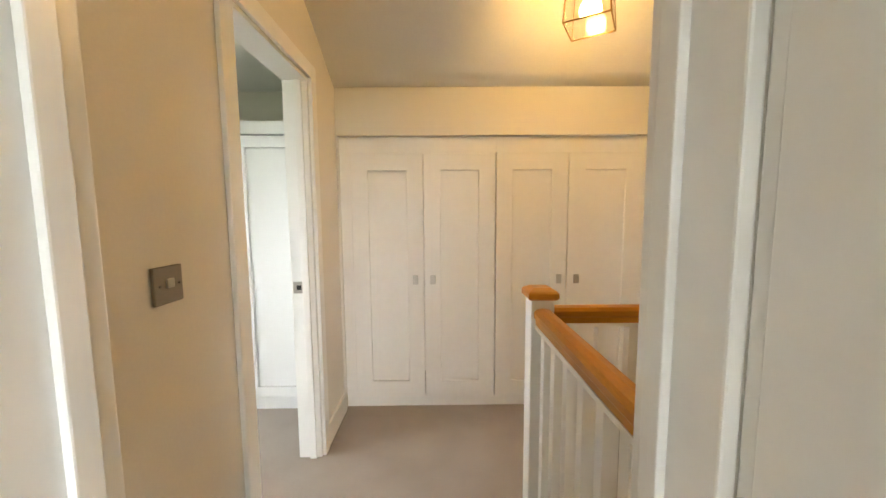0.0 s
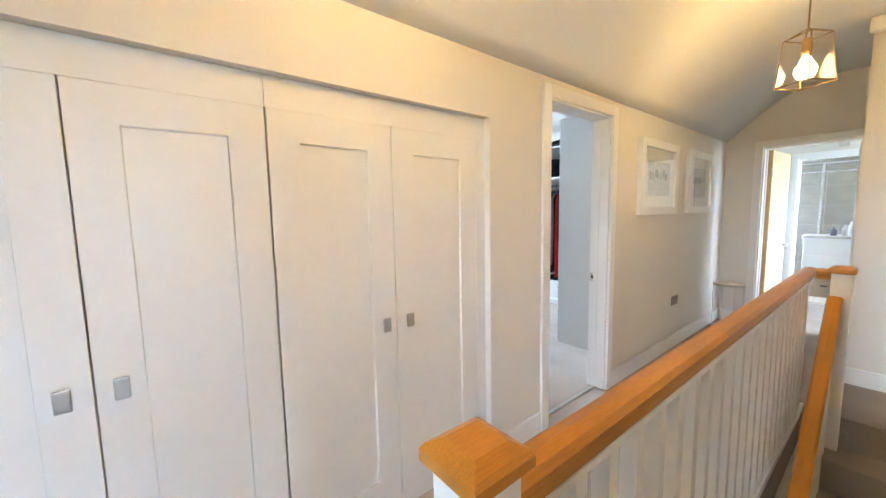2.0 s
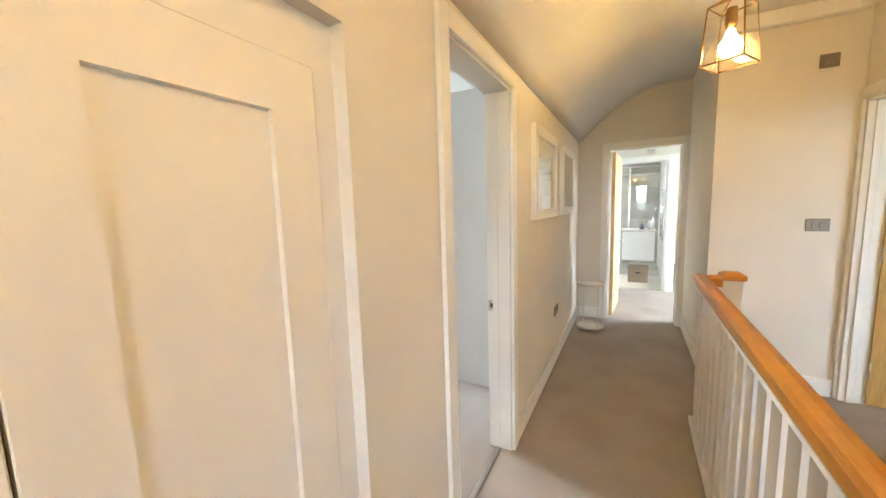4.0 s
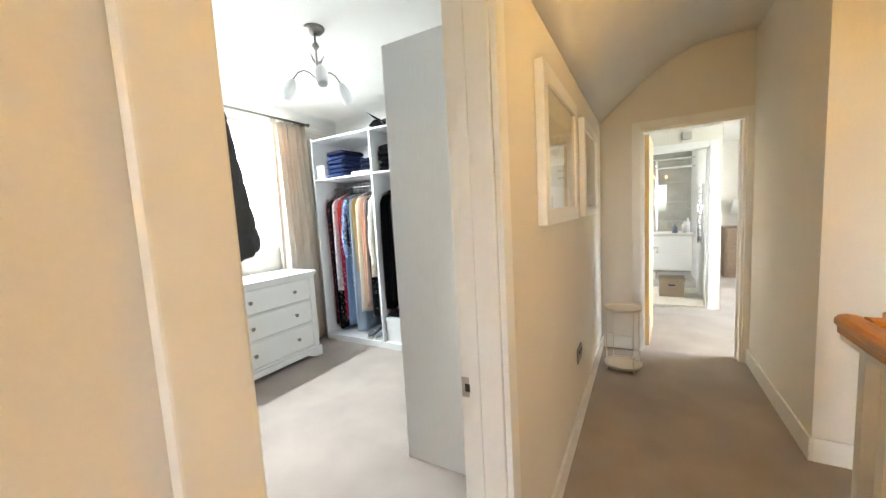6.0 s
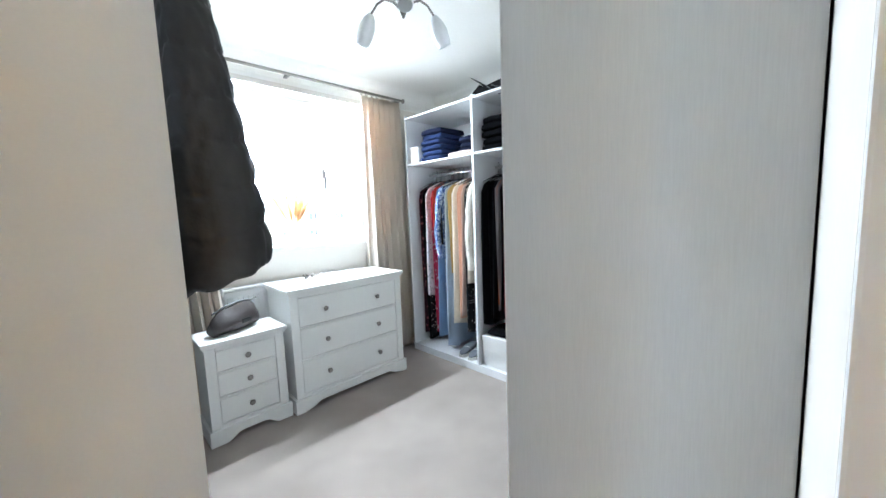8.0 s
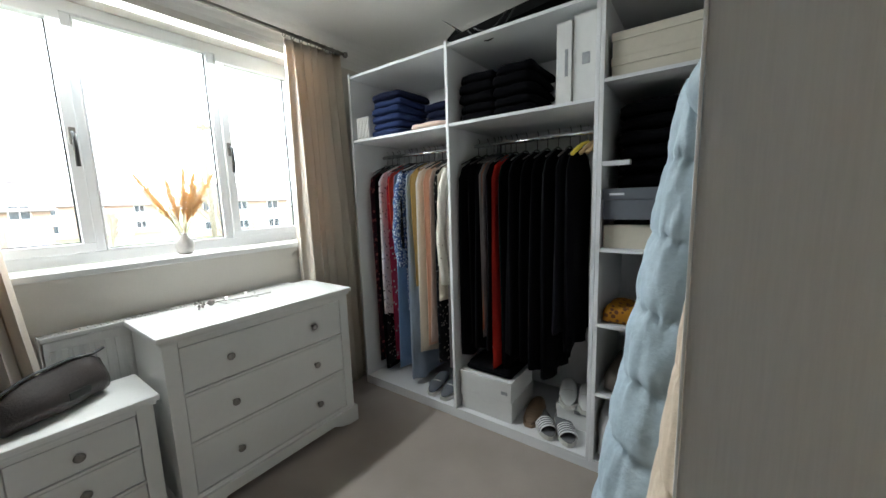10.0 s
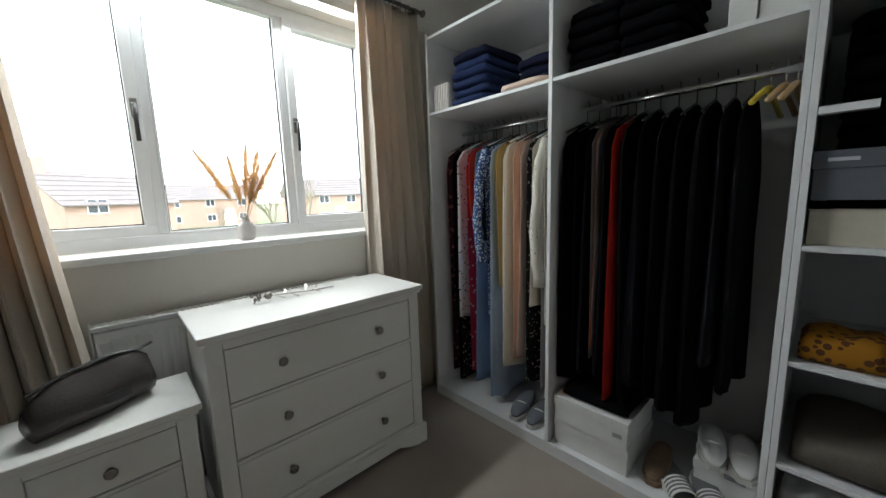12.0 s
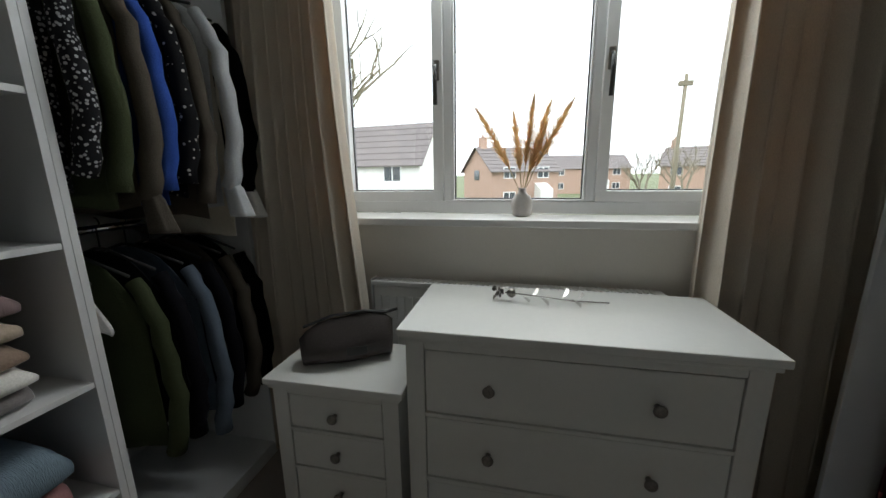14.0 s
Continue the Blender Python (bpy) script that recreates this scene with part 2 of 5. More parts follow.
# wall with cupboards and the dressing room's door
struct("wall_north", boxes((-2.56, -0.43, 0.0, 0.02, 1.79, 2.75), (-2.56, -2.43, 0.02, 0.75, 0, 2.75), (-0.43, 0.055, 0.0, 0.13, 0, 2.75), (0.77, XE + 0.1, 0.0, 0.13, 0, 2.75), (0.055, 0.77, 0.0, 0.13, DH, 2.75),
                           (-0.43, -0.30, 0.13, 0.72, 0, 2.75), (-2.43, -0.43, 0.62, 0.72, 0, 2.75), (-2.43, -0.43, 0.02, 0.62, 1.79, 1.90)), M_WALL, "warm white painted wall above the cupboards", "wall")
struct("wall_west", boxes((XL - 0.12, XL, -0.45, 0.0, 0, 2.75), (XL - 0.12, XL, YB - 0.12, -1.12, 0, 2.75), (XL - 0.12, XL, -1.12, -0.45, DH, 2.75)), M_WALL, "warm white painted wall with a switch", "wall")
struct("wall_south", boxes((XL, -2.226, YB - 0.14, YB, 0, 2.75), (-1.53, 1.50, YB - 0.14, YB, -2.7, 2.75), (-2.226, -1.53, YB - 0.14, YB, DH, 2.75), (1.50, 2.20, YB - 0.14, YB, DH, 2.75), (2.20, XS + 0.12, YB - 0.14, YB, 0, 2.75)), M_WALL, "warm white painted wall beside the stairs", "wall")
struct("wall_thermostat", boxes((XS, XS + 0.12, YB, YR, 0, 2.75), (XS + 0.12, XE, YR - 0.12, YR, 0, 2.75)), M_WALL, "warm white painted wall at the stair head", "wall")
struct("wall_east", boxes((XE, XE + 0.12, -0.33, 0.0, 0, 2.75), (XE, XE + 0.12, -3.5, -1.045, 0, 2.75), (XE, XE + 0.12, -1.045, -0.33, DH, 2.75)), M_WALL, "painted end wall of the corridor", "wall")
struct("wall_stairwell", boxes((-1.36, 1.54, -0.969, -0.85, -2.7, -0.25), (-1.48, -1.361, YB, -0.85, -2.7, -0.25), (-1.48, 1.8, YB, -0.85, -2.75, -2.7)), M_WALL, "painted wall of the stairwell", "wall")
# sloped, rounded ceiling
loops = []
for x in (-2.56, -1.0, 0.5, 0.85, 1.0, 1.15, 2.0, XE + 0.1):
    k = 0.0 if x < 0.8 else min(1.0, (x - 0.8) / 0.35)
    pr = [(0.0, 2.08)]
    for i in range(1, 11):
        u = i / 10
        straight = (-0.95 * u, 2.08 + 0.52 * u)
        round_ = (-0.88 * u, 2.08 + 0.52 * math.sin(u * math.pi / 2))
        pr.append((straight[0] * (1 - k) + round_[0] * k, straight[1] * (1 - k) + round_[1] * k))
    pr += [(-1.4, 2.60), (-2.1, 2.60)]
    loops.append([(x, y, z) for y, z in pr])
c = loft(loops, close=False)
bmesh.ops.solidify(c, geom=c.faces[:], thickness=-0.03)
tagged(part("ceiling_landing", c, M_CEIL, smooth=True), "white plaster ceiling sloping down to the wall", "ceiling", kind="structure")
struct("ceiling_rooms", boxes((-5.2, XL - 0.121, -5.6, 1.2, 2.42, 2.5), (XL - 0.121, 2.4, -5.6, YB - 0.141, 2.42, 2.5), (XE + 0.121, 7.4, -3.6, 1.2, 2.36, 2.44)), M_CEIL, "white ceilings of the rooms beyond", "ceiling")
struct("coving", boxes((XS - 0.07, XS, YB + 0.07, YR + 0.02, 2.50, 2.60), (-1.5, XS, YB, YB + 0.07, 2.50, 2.60), bevel=0.02), M_CEIL, "white plaster coving", "coving")


def skirting(name, *rows):
    return struct(name, boxes(*rows, bevel=0.004), M_TRIM, "white painted skirting board", "baseboard")


BH = 0.125
skirting("baseboard", (-0.415, -0.017, -0.016, -0.001, 0, BH), (0.842, XE - 0.001, -0.016, -0.001, 0, BH))
skirting("baseboard", (XL + 0.001, XL + 0.016, -0.375, 0.0, 0, BH), (XL + 0.001, XL + 0.016, YB, -1.195, 0, BH))
skirting("baseboard", (XS - 0.016, XS - 0.001, YB + 0.02, YR, 0, BH), (XS - 0.016, XE, YR + 0.001, YR + 0.016, 0, BH), (XE - 0.016, XE - 0.001, -0.258, -0.02, 0, BH))


def door_trim(name, a0, a1, plane, sign, axis, lining0, lining1, h=DH, w=0.07, lin_t=0.016, stop=0.012):
    """architrave on one face and the lining through the wall; axis: along which the opening runs"""
    t0, t1 = sorted((plane, plane + sign * 0.018))
    rows = [(a0 - w, a0, t0, t1, 0, h + w), (a1, a1 + w, t0, t1, 0, h + w), (a0, a1, t0, t1, h, h + w)]
    l0, l1 = sorted((lining0, lining1))
    mid = (l0 + l1) / 2
    b0, b1 = a0 + lin_t, a1 - lin_t
    lin = [(a0 - 0.001, b0, l0, l1, 0, h), (b1, a1 + 0.001, l0, l1, 0, h), (b0, b1, l0, l1, h - lin_t, h + 0.001),
           (b0, b0 + stop, mid, mid + 0.035, 0, h - lin_t), (b1 - stop, b1, mid, mid + 0.035, 0, h - lin_t)]
    sw = (lambda r: r) if axis == "x" else (lambda r: (r[2], r[3], r[0], r[1], r[4], r[5]))
    return struct(name, boxes(*[sw(r) for r in rows + lin], bevel=0.003), M_TRIM, "white painted door lining and architrave", "door frame")


door_trim("door_frame_bedroom", -1.12, -0.45, XL + 0.001, 1, "y", XL - 0.12, XL)
door_trim("door_frame_dressing_room", 0.055, 0.77, -0.001, -1, "x", 0.0, 0.13, lin_t=0.010, stop=0.005)
door_trim("door_frame_suite", -1.045, -0.33, XE - 0.001, -1, "y", XE, XE + 0.12)
door_trim("door_frame_stair_head", 1.50, 2.20, YB + 0.001, 1, "x", YB - 0.14, YB)
door_trim("door_frame_start", -2.226, -1.53, YB - 0.141, -1, "x", YB - 0.14, YB)

# rooms beyond
struct("wall_bedroom", boxes((-5.2, -5.1, -5.6, -2.2, 0, 2.5), (-5.2, -5.1, -0.8, 1.2, 0, 2.5), (-5.2, -5.1, -2.2, -0.8, 0, 0.95), (-5.2, -5.1, -2.2, -0.8, 2.05, 2.5), (-5.1, XL - 0.12, 1.1, 1.2, 0, 2.5), (-5.1, XL - 0.12, -5.6, -5.5, 0, 2.5), (XL - 0.12, -2.0, -5.6, -5.5, 0, 2.5), (-0.4, 2.4, -5.6, -5.5, 0, 2.5), (-2.0, -0.4, -5.6, -5.5, 0, 0.9), (-2.0, -0.4, -5.6, -5.5, 2.1, 2.5), (2.35, 2.45, -5.5, YB - 0.14, 0, 2.5), (-2.56, -2.46, 0.75, 1.1, 0, 2.5), (-2.56, -2.46, -5.5, YB - 0.14, 0, 2.5)), M_WALL, "pale painted bedroom walls", "wall")
struct("floor_start_room", boxes((-1.36, 1.54, -5.6, -1.98, -0.25, 0), (1.54, 2.5, -5.6, -3.4, -0.25, 0)), M_CARPET, "beige carpet of the room behind", "floor")
struct("floor_suite", boxes((XE + 0.12, 5.2, -3.6, 1.2, -0.25, 0.0), (5.2, 8.2, -3.6, -1.16, -0.25, 0.0)), M_CARPET, "pale carpet of the main bedroom", "floor")
struct("wall_suite", boxes((5.2, 5.3, -0.40, 1.2, 0, 2.4), (5.2, 5.3, -1.16, -1.04, 0, 2.4), (5.2, 5.3, -1.04, -0.40, DH, 2.4), (5.3, 7.3, -1.16, -1.06, 0, 2.4), (8.0, 8.1, -3.6, -1.06, 0, 2.4), (7.2, 7.3, -1.06, 1.2, 0, 2.4),
                           (XE + 0.12, 5.65, 1.1, 1.2, 0, 2.4), (6.35, 7.3, 1.1, 1.2, 0, 2.4), (5.65, 6.35, 1.1, 1.2, 0, 1.2), (5.65, 6.35, 1.1, 1.2, 2.1, 2.4), (XE + 0.12, 3.8, -3.6, -3.5, 0, 2.4), (5.4, 8.1, -3.6, -3.5, 0, 2.4), (3.8, 5.4, -3.6, -3.5, 0, 0.9), (3.8, 5.4, -3.6, -3.5, 2.1, 2.4), (XE + 0.12, XE + 0.125, 0, 1.1, 0, 2.4), (7.3, 8.1, -1.16, -1.06, 0, 2.4)), M_WALL, "pale painted walls of the main bedroom", "wall")
struct("ceiling_suite_far", box(7.4, 8.2, -3.6, 1.2, 2.36, 2.44), M_CEIL, "white bedroom ceiling", "ceiling")
door_trim("door_frame_bathroom", -1.04, -0.40, 5.199, -1, "y", 5.2, 5.3)

# ---- structure: dressing room ----
YW, WX0, WX1, WZ0, WZ1, CZ = 3.03, 0.81, 2.52, 1.12, 2.33, 2.53
struct("wall_window", boxes((-0.1, WX0, YW, YW + 0.30, 0, 2.7), (WX1, 3.4, YW, YW + 0.30, 0, 2.7), (WX0, WX1, YW, YW + 0.30, 0, WZ0 - 0.03), (WX0, WX1, YW, YW + 0.30, WZ1, 2.7)), M_WALL, "off-white painted wall round the window", "wall")
struct("wall_dressing_sides", boxes((-0.1, 0.0, 0.13, YW, 0, 2.7), (3.27, 3.4, 0.13, YW, 0, 2.7)), M_WALL, "off-white painted side walls", "wall")
struct("ceiling_dressing_room", box(0, 3.27, 0.13, YW, CZ, CZ + 0.1), M_CEIL, "white dressing room ceiling", "ceiling")
pr = [(0.0, 0.0)] + [(0.16 * (1 - math.sin(a)), 0.16 * (1 - math.cos(a))) for a in [i * math.pi / 16 for i in range(9)]]
tagged(part("coving_window", loft([[(x, YW - 0.0005 - a, CZ - 0.0005 - b) for a, b in pr] for x in (0.0, 3.27)]), M_CEIL, smooth=False), "rounded plaster coving above the window", "coving", kind="structure")
tagged(part("coving_side", loft([[(3.2695 - a, y, CZ - 0.0005 - b) for a, b in pr] for y in (0.13, YW)]), M_CEIL), "rounded plaster coving along the side wall", "coving", kind="structure")
skirting("baseboard", (0.60, 2.65, YW - 0.016, YW - 0.001, 0, BH))
win = tagged(new("window_1"), "white plastic casement window with three lights", "window", kind="structure")
F0, F1 = 3.21, 3.28
part("frame", boxes((WX0, WX1, F0, F1, WZ0, WZ0 + 0.055), (WX0, WX1, F0, F1, WZ1 - 0.055, WZ1), (WX0, WX0 + 0.05, F0, F1, WZ0 + 0.055, WZ1 - 0.055), (WX1 - 0.05, WX1, F0, F1, WZ0 + 0.055, WZ1 - 0.055),
                    (1.345, 1.383, F0, F1, WZ0 + 0.055, WZ1 - 0.055), (1.947, 1.985, F0, F1, WZ0 + 0.055, WZ1 - 0.055), bevel=0.006), M_UPVC, win)
for x0, x1, sash in ((WX0 + 0.05, 1.345, 1), (1.383, 1.947, 0), (1.985, WX1 - 0.05, 1)):
    z0, z1, w = WZ0 + 0.055, WZ1 - 0.055, 0.045 if sash else 0.008
    sa = part("sash", boxes((x0, x1, F0 - 0.015 * sash, F1 - 0.02, z0, z0 + w), (x0, x1, F0 - 0.015 * sash, F1 - 0.02, z1 - w, z1), (x0, x0 + w, F0 - 0.015 * sash, F1 - 0.02, z0 + w, z1 - w), (x1 - w, x1, F0 - 0.015 * sash, F1 - 0.02, z0 + w, z1 - w), bevel=0.004), M_UPVC, win)
    part("gasket", boxes((x0 + w, x1 - w, 3.235, 3.25, z0 + w, z0 + w + 0.005), (x0 + w, x0 + w + 0.005, 3.235, 3.25, z0 + w, z1 - w), (x1 - w - 0.005, x1 - w, 3.235, 3.25, z0 + w, z1 - w)), M_BLACK, sa, "black rubber seal")
    g = part("pane", box(x0 + w - 0.002, x1 - w + 0.002, 3.236, 3.242, z0 + w - 0.002, z1 - w + 0.002), M_GLASS, sa, "clear glass")
    g.visible_shadow = False
for hx in (1.322, 2.008):
    h = part("handle", boxes((hx - 0.013, hx + 0.013, F0 - 0.03, F0 - 0.0152, 1.68, 1.76), bevel=0.005), M_PEWTER, win, "dark metal casement handle")
    part("lever", tube([(hx, F0 - 0.03, 1.735), (hx, F0 - 0.055, 1.73), (hx, F0 - 0.058, 1.66), (hx, F0 - 0.052, 1.58)], 0.009, 8), M_BLACK, h, smooth=True)
struct("window_sill", box(WX0 - 0.03, WX1 + 0.03, YW - 0.04, F0, WZ0 - 0.03, WZ0, 0.006), M_TRIM, "white painted window sill board", "sill")


# ---- stairs and balustrade ----
stairs = tagged(new("staircase"), "beige carpeted flight of stairs going down", "stairs", kind="structure")
for k in range(1, 13):
    part("step", box(1.54 - 0.24 * k, 1.544 - 0.24 * (k - 1) if k > 1 else 1.539, YB + 0.001, -0.971, -2.69, -0.19 * k, 0.012), M_CARPET, stairs)
struct("stair_string", loft([[(x, y, z) for y, z in ((YB + 0.001, -0.19 * (1.54 - x) / 0.24 + 0.16), (YB + 0.02, -0.19 * (1.54 - x) / 0.24 + 0.16), (YB + 0.02, -0.19 * (1.54 - x) / 0.24 - 0.3), (YB + 0.001, -0.19 * (1.54 - x) / 0.24 - 0.3))] for x in (-1.3, 1.45)]), M_TRIM, "white painted stair string board", "baseboard")
N1, N2, CORNER = Vector((-1.408, -0.914, 0)), Vector((1.50, -1.09, 0)), Vector((1.50, -0.945, 0))
bal = thing("balustrade", "white painted balustrade with oiled oak handrail round the stairwell", "balustrade")


def rail_profile(w=0.034, h=0.032):
    """a rounded handrail's section: across, up"""
    return [(-w * 0.72, -h), (w * 0.72, -h), (w * 0.78, -h * 0.3), (w, 0.0), (w, h * 0.55), (w * 0.7, h * 0.95), (0, h * 1.08), (-w * 0.7, h * 0.95), (-w, h * 0.55), (-w, 0.0), (-w * 0.78, -h * 0.3)]


def handrail(a, b, m):
    d = (b - a).normalized()
    side = Vector((-d.y, d.x, 0)).normalized()
    up = side.cross(d) * -1
    up = up if up.z > 0 else -up
    return part("handrail", loft([[p + side * u + up * v for u, v in rail_profile()] for p in (a, b)]), m, bal, "oiled oak handrail")


def newel(at, bottom, top):
    n = part("newel_post", box(at.x - 0.045, at.x + 0.045, at.y - 0.045, at.y + 0.045, bottom, top - 0.045, 0.006), M_TRIM, bal)
    w = 0.058
    rings = [[(at.x + sx * r, at.y + sy * r, top - 0.045 + h) for sx, sy in ((-1, -1), (1, -1), (1, 1), (-1, 1))] for r, h in ((w * 0.85, 0), (w, 0.008), (w, 0.026), (w * 0.9, 0.034), (w * 0.55, 0.045))]
    part("cap", loft(rings), M_OAK, n, "oiled oak cap")


newel(N1, 0.0, 1.018)
newel(N2, -0.45, 0.965)
RZ = 0.908
ax = (CORNER - N1).normalized()
handrail(N1 + ax * 0.045 + Vector((0, 0, RZ)), CORNER + ax * 0.034 + Vector((0, 0, RZ)), M_OAK)
handrail(CORNER - Vector((0, 0.034, -RZ)), N2 + Vector((0, 0.045, RZ)), M_OAKY)
wall_end = Vector((-1.408, YB + 0.002, 0))
handrail(N1 + Vector((0, -0.045, RZ)), wall_end + Vector((0, 0, RZ)), M_OAKY)
handrail(Vector((1.455, -1.07, 0.76)), Vector((-0.75, -1.07, 0.76 - 2.205 * 0.79)), M_OAK)
for a, b in ((N1, CORNER), (N1, wall_end)):
    d = b - a
    n = round(d.length / 0.119)
    s = Vector((-d.y, d.x, 0)).normalized() * 0.028
    e0, e1 = a + d.normalized() * 0.045, b - d.normalized() * 0
    part("base_rail", loft([[p + s + Vector((0, 0, z)) for z in (0.001, 0.04)] + [p - s + Vector((0, 0, z)) for z in (0.04, 0.001)] for p in (e0, e1)]), M_TRIM, bal)
    part("fillet_rail", loft([[p + s + Vector((0, 0, z)) for z in (RZ - 0.046, RZ - 0.031)] + [p - s + Vector((0, 0, z)) for z in (RZ - 0.031, RZ - 0.046)] for p in (e0, e1)]), M_TRIM, bal)
    for i in range(1, n):
        p = a + d * (i / n)
        part("spindle", box(p.x - 0.019, p.x + 0.019, p.y - 0.019, p.y + 0.019, 0.04, RZ - 0.046), M_TRIM, bal)
for i in range(9):
    x = 1.36 - 0.12 * i
    part("spindle", box(x - 0.016, x + 0.016, -1.086, -1.054, -0.19 * (1.54 - x) / 0.24 - 0.25, 0.76 - (1.455 - x) * 0.79 - 0.02), M_TRIM, bal)

# ---- fitted cupboards on the landing ----
def panel_door(x0, x1, y0, y1, z0, z1, w, depth=0.010):
    """one door whose front, towards -y, has a sunk panel with a sloped edge"""
    def ring(inset, y):
        return [(x0 + inset, y, z0 + inset), (x1 - inset, y, z0 + inset), (x1 - inset, y, z1 - inset), (x0 + inset, y, z1 - inset)]
    return loft([ring(0, y1), ring(0, y0 + 0.002), ring(0.002, y0), ring(w, y0), ring(w + 0.003, y0 + depth), ring(w + 0.004, y0 + depth)])


for u, (x0, x1) in enumerate(((-2.43, -1.4345), (-1.4335, -0.43))):
    cup = thing("fitted_cupboard", "white painted fitted cupboard with two closed panelled doors", "cupboard", "fitted cupboards on the landing")
    inner = -2.36 if u == 0 else -0.49
    part("top_rail", box(x0, x1, 0.039, 0.07, 1.6865, 1.789), M_CUP, cup)
    part("plinth", box(x0, x1, 0.05, 0.07, 0.0, 0.072), M_CUP, cup)
    side = (x0, inner - 0.002) if u == 0 else (inner + 0.002, x1)
    part("side_stile", box(*side, 0.039, 0.07, 0.0725, 1.686), M_CUP, cup)
    part("back_panel", box(x0, x1, 0.60, 0.615, 0.0, 1.78), M_CUP, cup)
    edges = (inner, -1.90, -1.4350) if u == 0 else (-1.4330, -0.965, inner)
    for i, (a, b) in enumerate(zip(edges, edges[1:])):
        a, b = (a - 0.0015 if a == inner else a + 0.002), (b + 0.0015 if b == inner else b - 0.002)
        z0, z1, w = 0.0735, 1.686, 0.105
        door = part("door", panel_door(a, b, 0.038, 0.062, z0, z1, w), M_CUP, cup)
        hx = b - 0.055 if i == 0 else a + 0.055
        part("handle", merge(box(hx - 0.017, hx + 0.017, 0.012, 0.022, 0.845, 0.905, 0.004), box(hx - 0.008, hx + 0.008, 0.022, 0.0378, 0.862, 0.888)), M_STEEL, door, "small brushed steel handle")


# ---- doors ----
def door_leaf(label, hinge, angle, width, material, thick=0.04, z1=1.95, handle_side=1, grooves=True, flip=1):
    """a flush leaf; the hinge at its origin, the leaf along its own +x, turned by angle degrees"""
    ob = thing("door", label, "door", at=(0, 0, 0))
    ob.matrix_basis = pose(*hinge, 0, 0, angle)
    rows = []
    n = 8 if grooves else 1
    for i in range(n):
        a, b = width * i / n, width * (i + 1) / n
        rows.append((a + (0.0022 if i else 0), b - (0.0022 if i < n - 1 else 0), 0.002, thick - 0.002, 0.012, z1))
    bm = boxes(*rows, bevel=0.0012)
    bm_box(bm, 0.001, width - 0.001, 0.008, thick - 0.008, 0.013, z1 - 0.001)
    me = part("leaf", bm, material)
    me.parent = ob
    if grooves:
        lip = part("lipping", box(-0.0045, -0.0002, 0.001, thick - 0.001, 0.012, z1, 0.001), M_GOLDOAK, label="golden oak edge strip")
        lip.parent = ob
    for side in (0, 1):
        y0, dy = (0.002, -1) if side == 0 else (thick - 0.002, 1)
        hx, hz = width - 0.06, 0.87
        h = part("lever_handle", merge(lathe([(0.026, 0), (0.026, 0.008 * dy), (0.010, 0.009 * dy), (0.009, 0.045 * dy)], hx, y0, hz, 16, "y"),
                                       tube([(hx, y0 + dy * 0.045, hz), (hx - 0.03, y0 + dy * 0.052, hz + 0.004), (hx - 0.08, y0 + dy * 0.05, hz), (hx - 0.105, y0 + dy * 0.046, hz - 0.015), (hx - 0.112, y0 + dy * 0.042, hz - 0.05)], 0.009, 10)), M_STEEL, label="brushed steel lever handle", smooth=True)
        h.parent = me
    for hz in (0.25, 1.0, 1.7):
        h = part("hinge", merge(lathe([(0.006, -0.05), (0.006, 0.05)], -0.004, 0.0, hz, 10)), M_STEEL, label="steel butt hinge", smooth=True)
        h.parent = me
    return ob


door_leaf("open dressing room door in pale grooved oak veneer", (0.080, 0.126, 0), 72, 0.665, M_OAKDOOR)
door_leaf("open bedroom door in pale oak veneer", (XE + 0.125, -0.395, 0), -4, 0.70, M_OAKDOOR)
door_leaf("open oak door at the stair head", (2.165, YB - 0.13, 0), 258, 0.66, M_GOLDOAK)
door_leaf("open white painted door beside the landing", (-1.535, -2.0, 0), 268, 0.66, M_TRIM, grooves=False)
for name, rows in (("dressing", ((0.7565, 0.7598, 0.085, 0.125, 0.81, 0.87), (0.755, 0.7563, 0.097, 0.113, 0.828, 0.852))), ("bedroom", ((-2.55, -2.49, -0.4700, -0.4664, 0.90, 0.96), (-2.532, -2.508, -0.4715, -0.4702, 0.918, 0.942)))):
    k = thing("strike_plate", "brushed steel strike plate in the door lining", "strike plate")
    part("plate", box(*rows[0], bevel=0.001), M_STEEL, k)
    part("latch_hole", box(*rows[1]), M_BLACK, k, "dark latch hole")


# ---- wall fittings of the landing ----
def plate(name, label, cx, cy, cz, w, h, normal, extras=()):
    """a small wall plate on a wall that faces along normal, with raised bits given as (u, z, half width, half height, material)"""
    ob = thing(name, label, name.replace("_", " "))
    def slab(u, z, hw, hh, t0, t1, bevel):
        if normal[0]:
            a, b = sorted((cx + normal[0] * t0, cx + normal[0] * t1))
            return box(a, b, cy + u - hw, cy + u + hw, cz + z - hh, cz + z + hh, bevel)
        a, b = sorted((cy + normal[1] * t0, cy + normal[1] * t1))
        return box(cx + u - hw, cx + u + hw, a, b, cz + z - hh, cz + z + hh, bevel)
    part("plate", slab(0, 0, w / 2, h / 2, 0.001, 0.010, 0.003), M_PLATE, ob)
    for nm, u, z, hw, hh, m in extras:
        part(nm, slab(u, z, hw, hh, 0.0101, 0.016, 0.002), m, ob)
    return ob


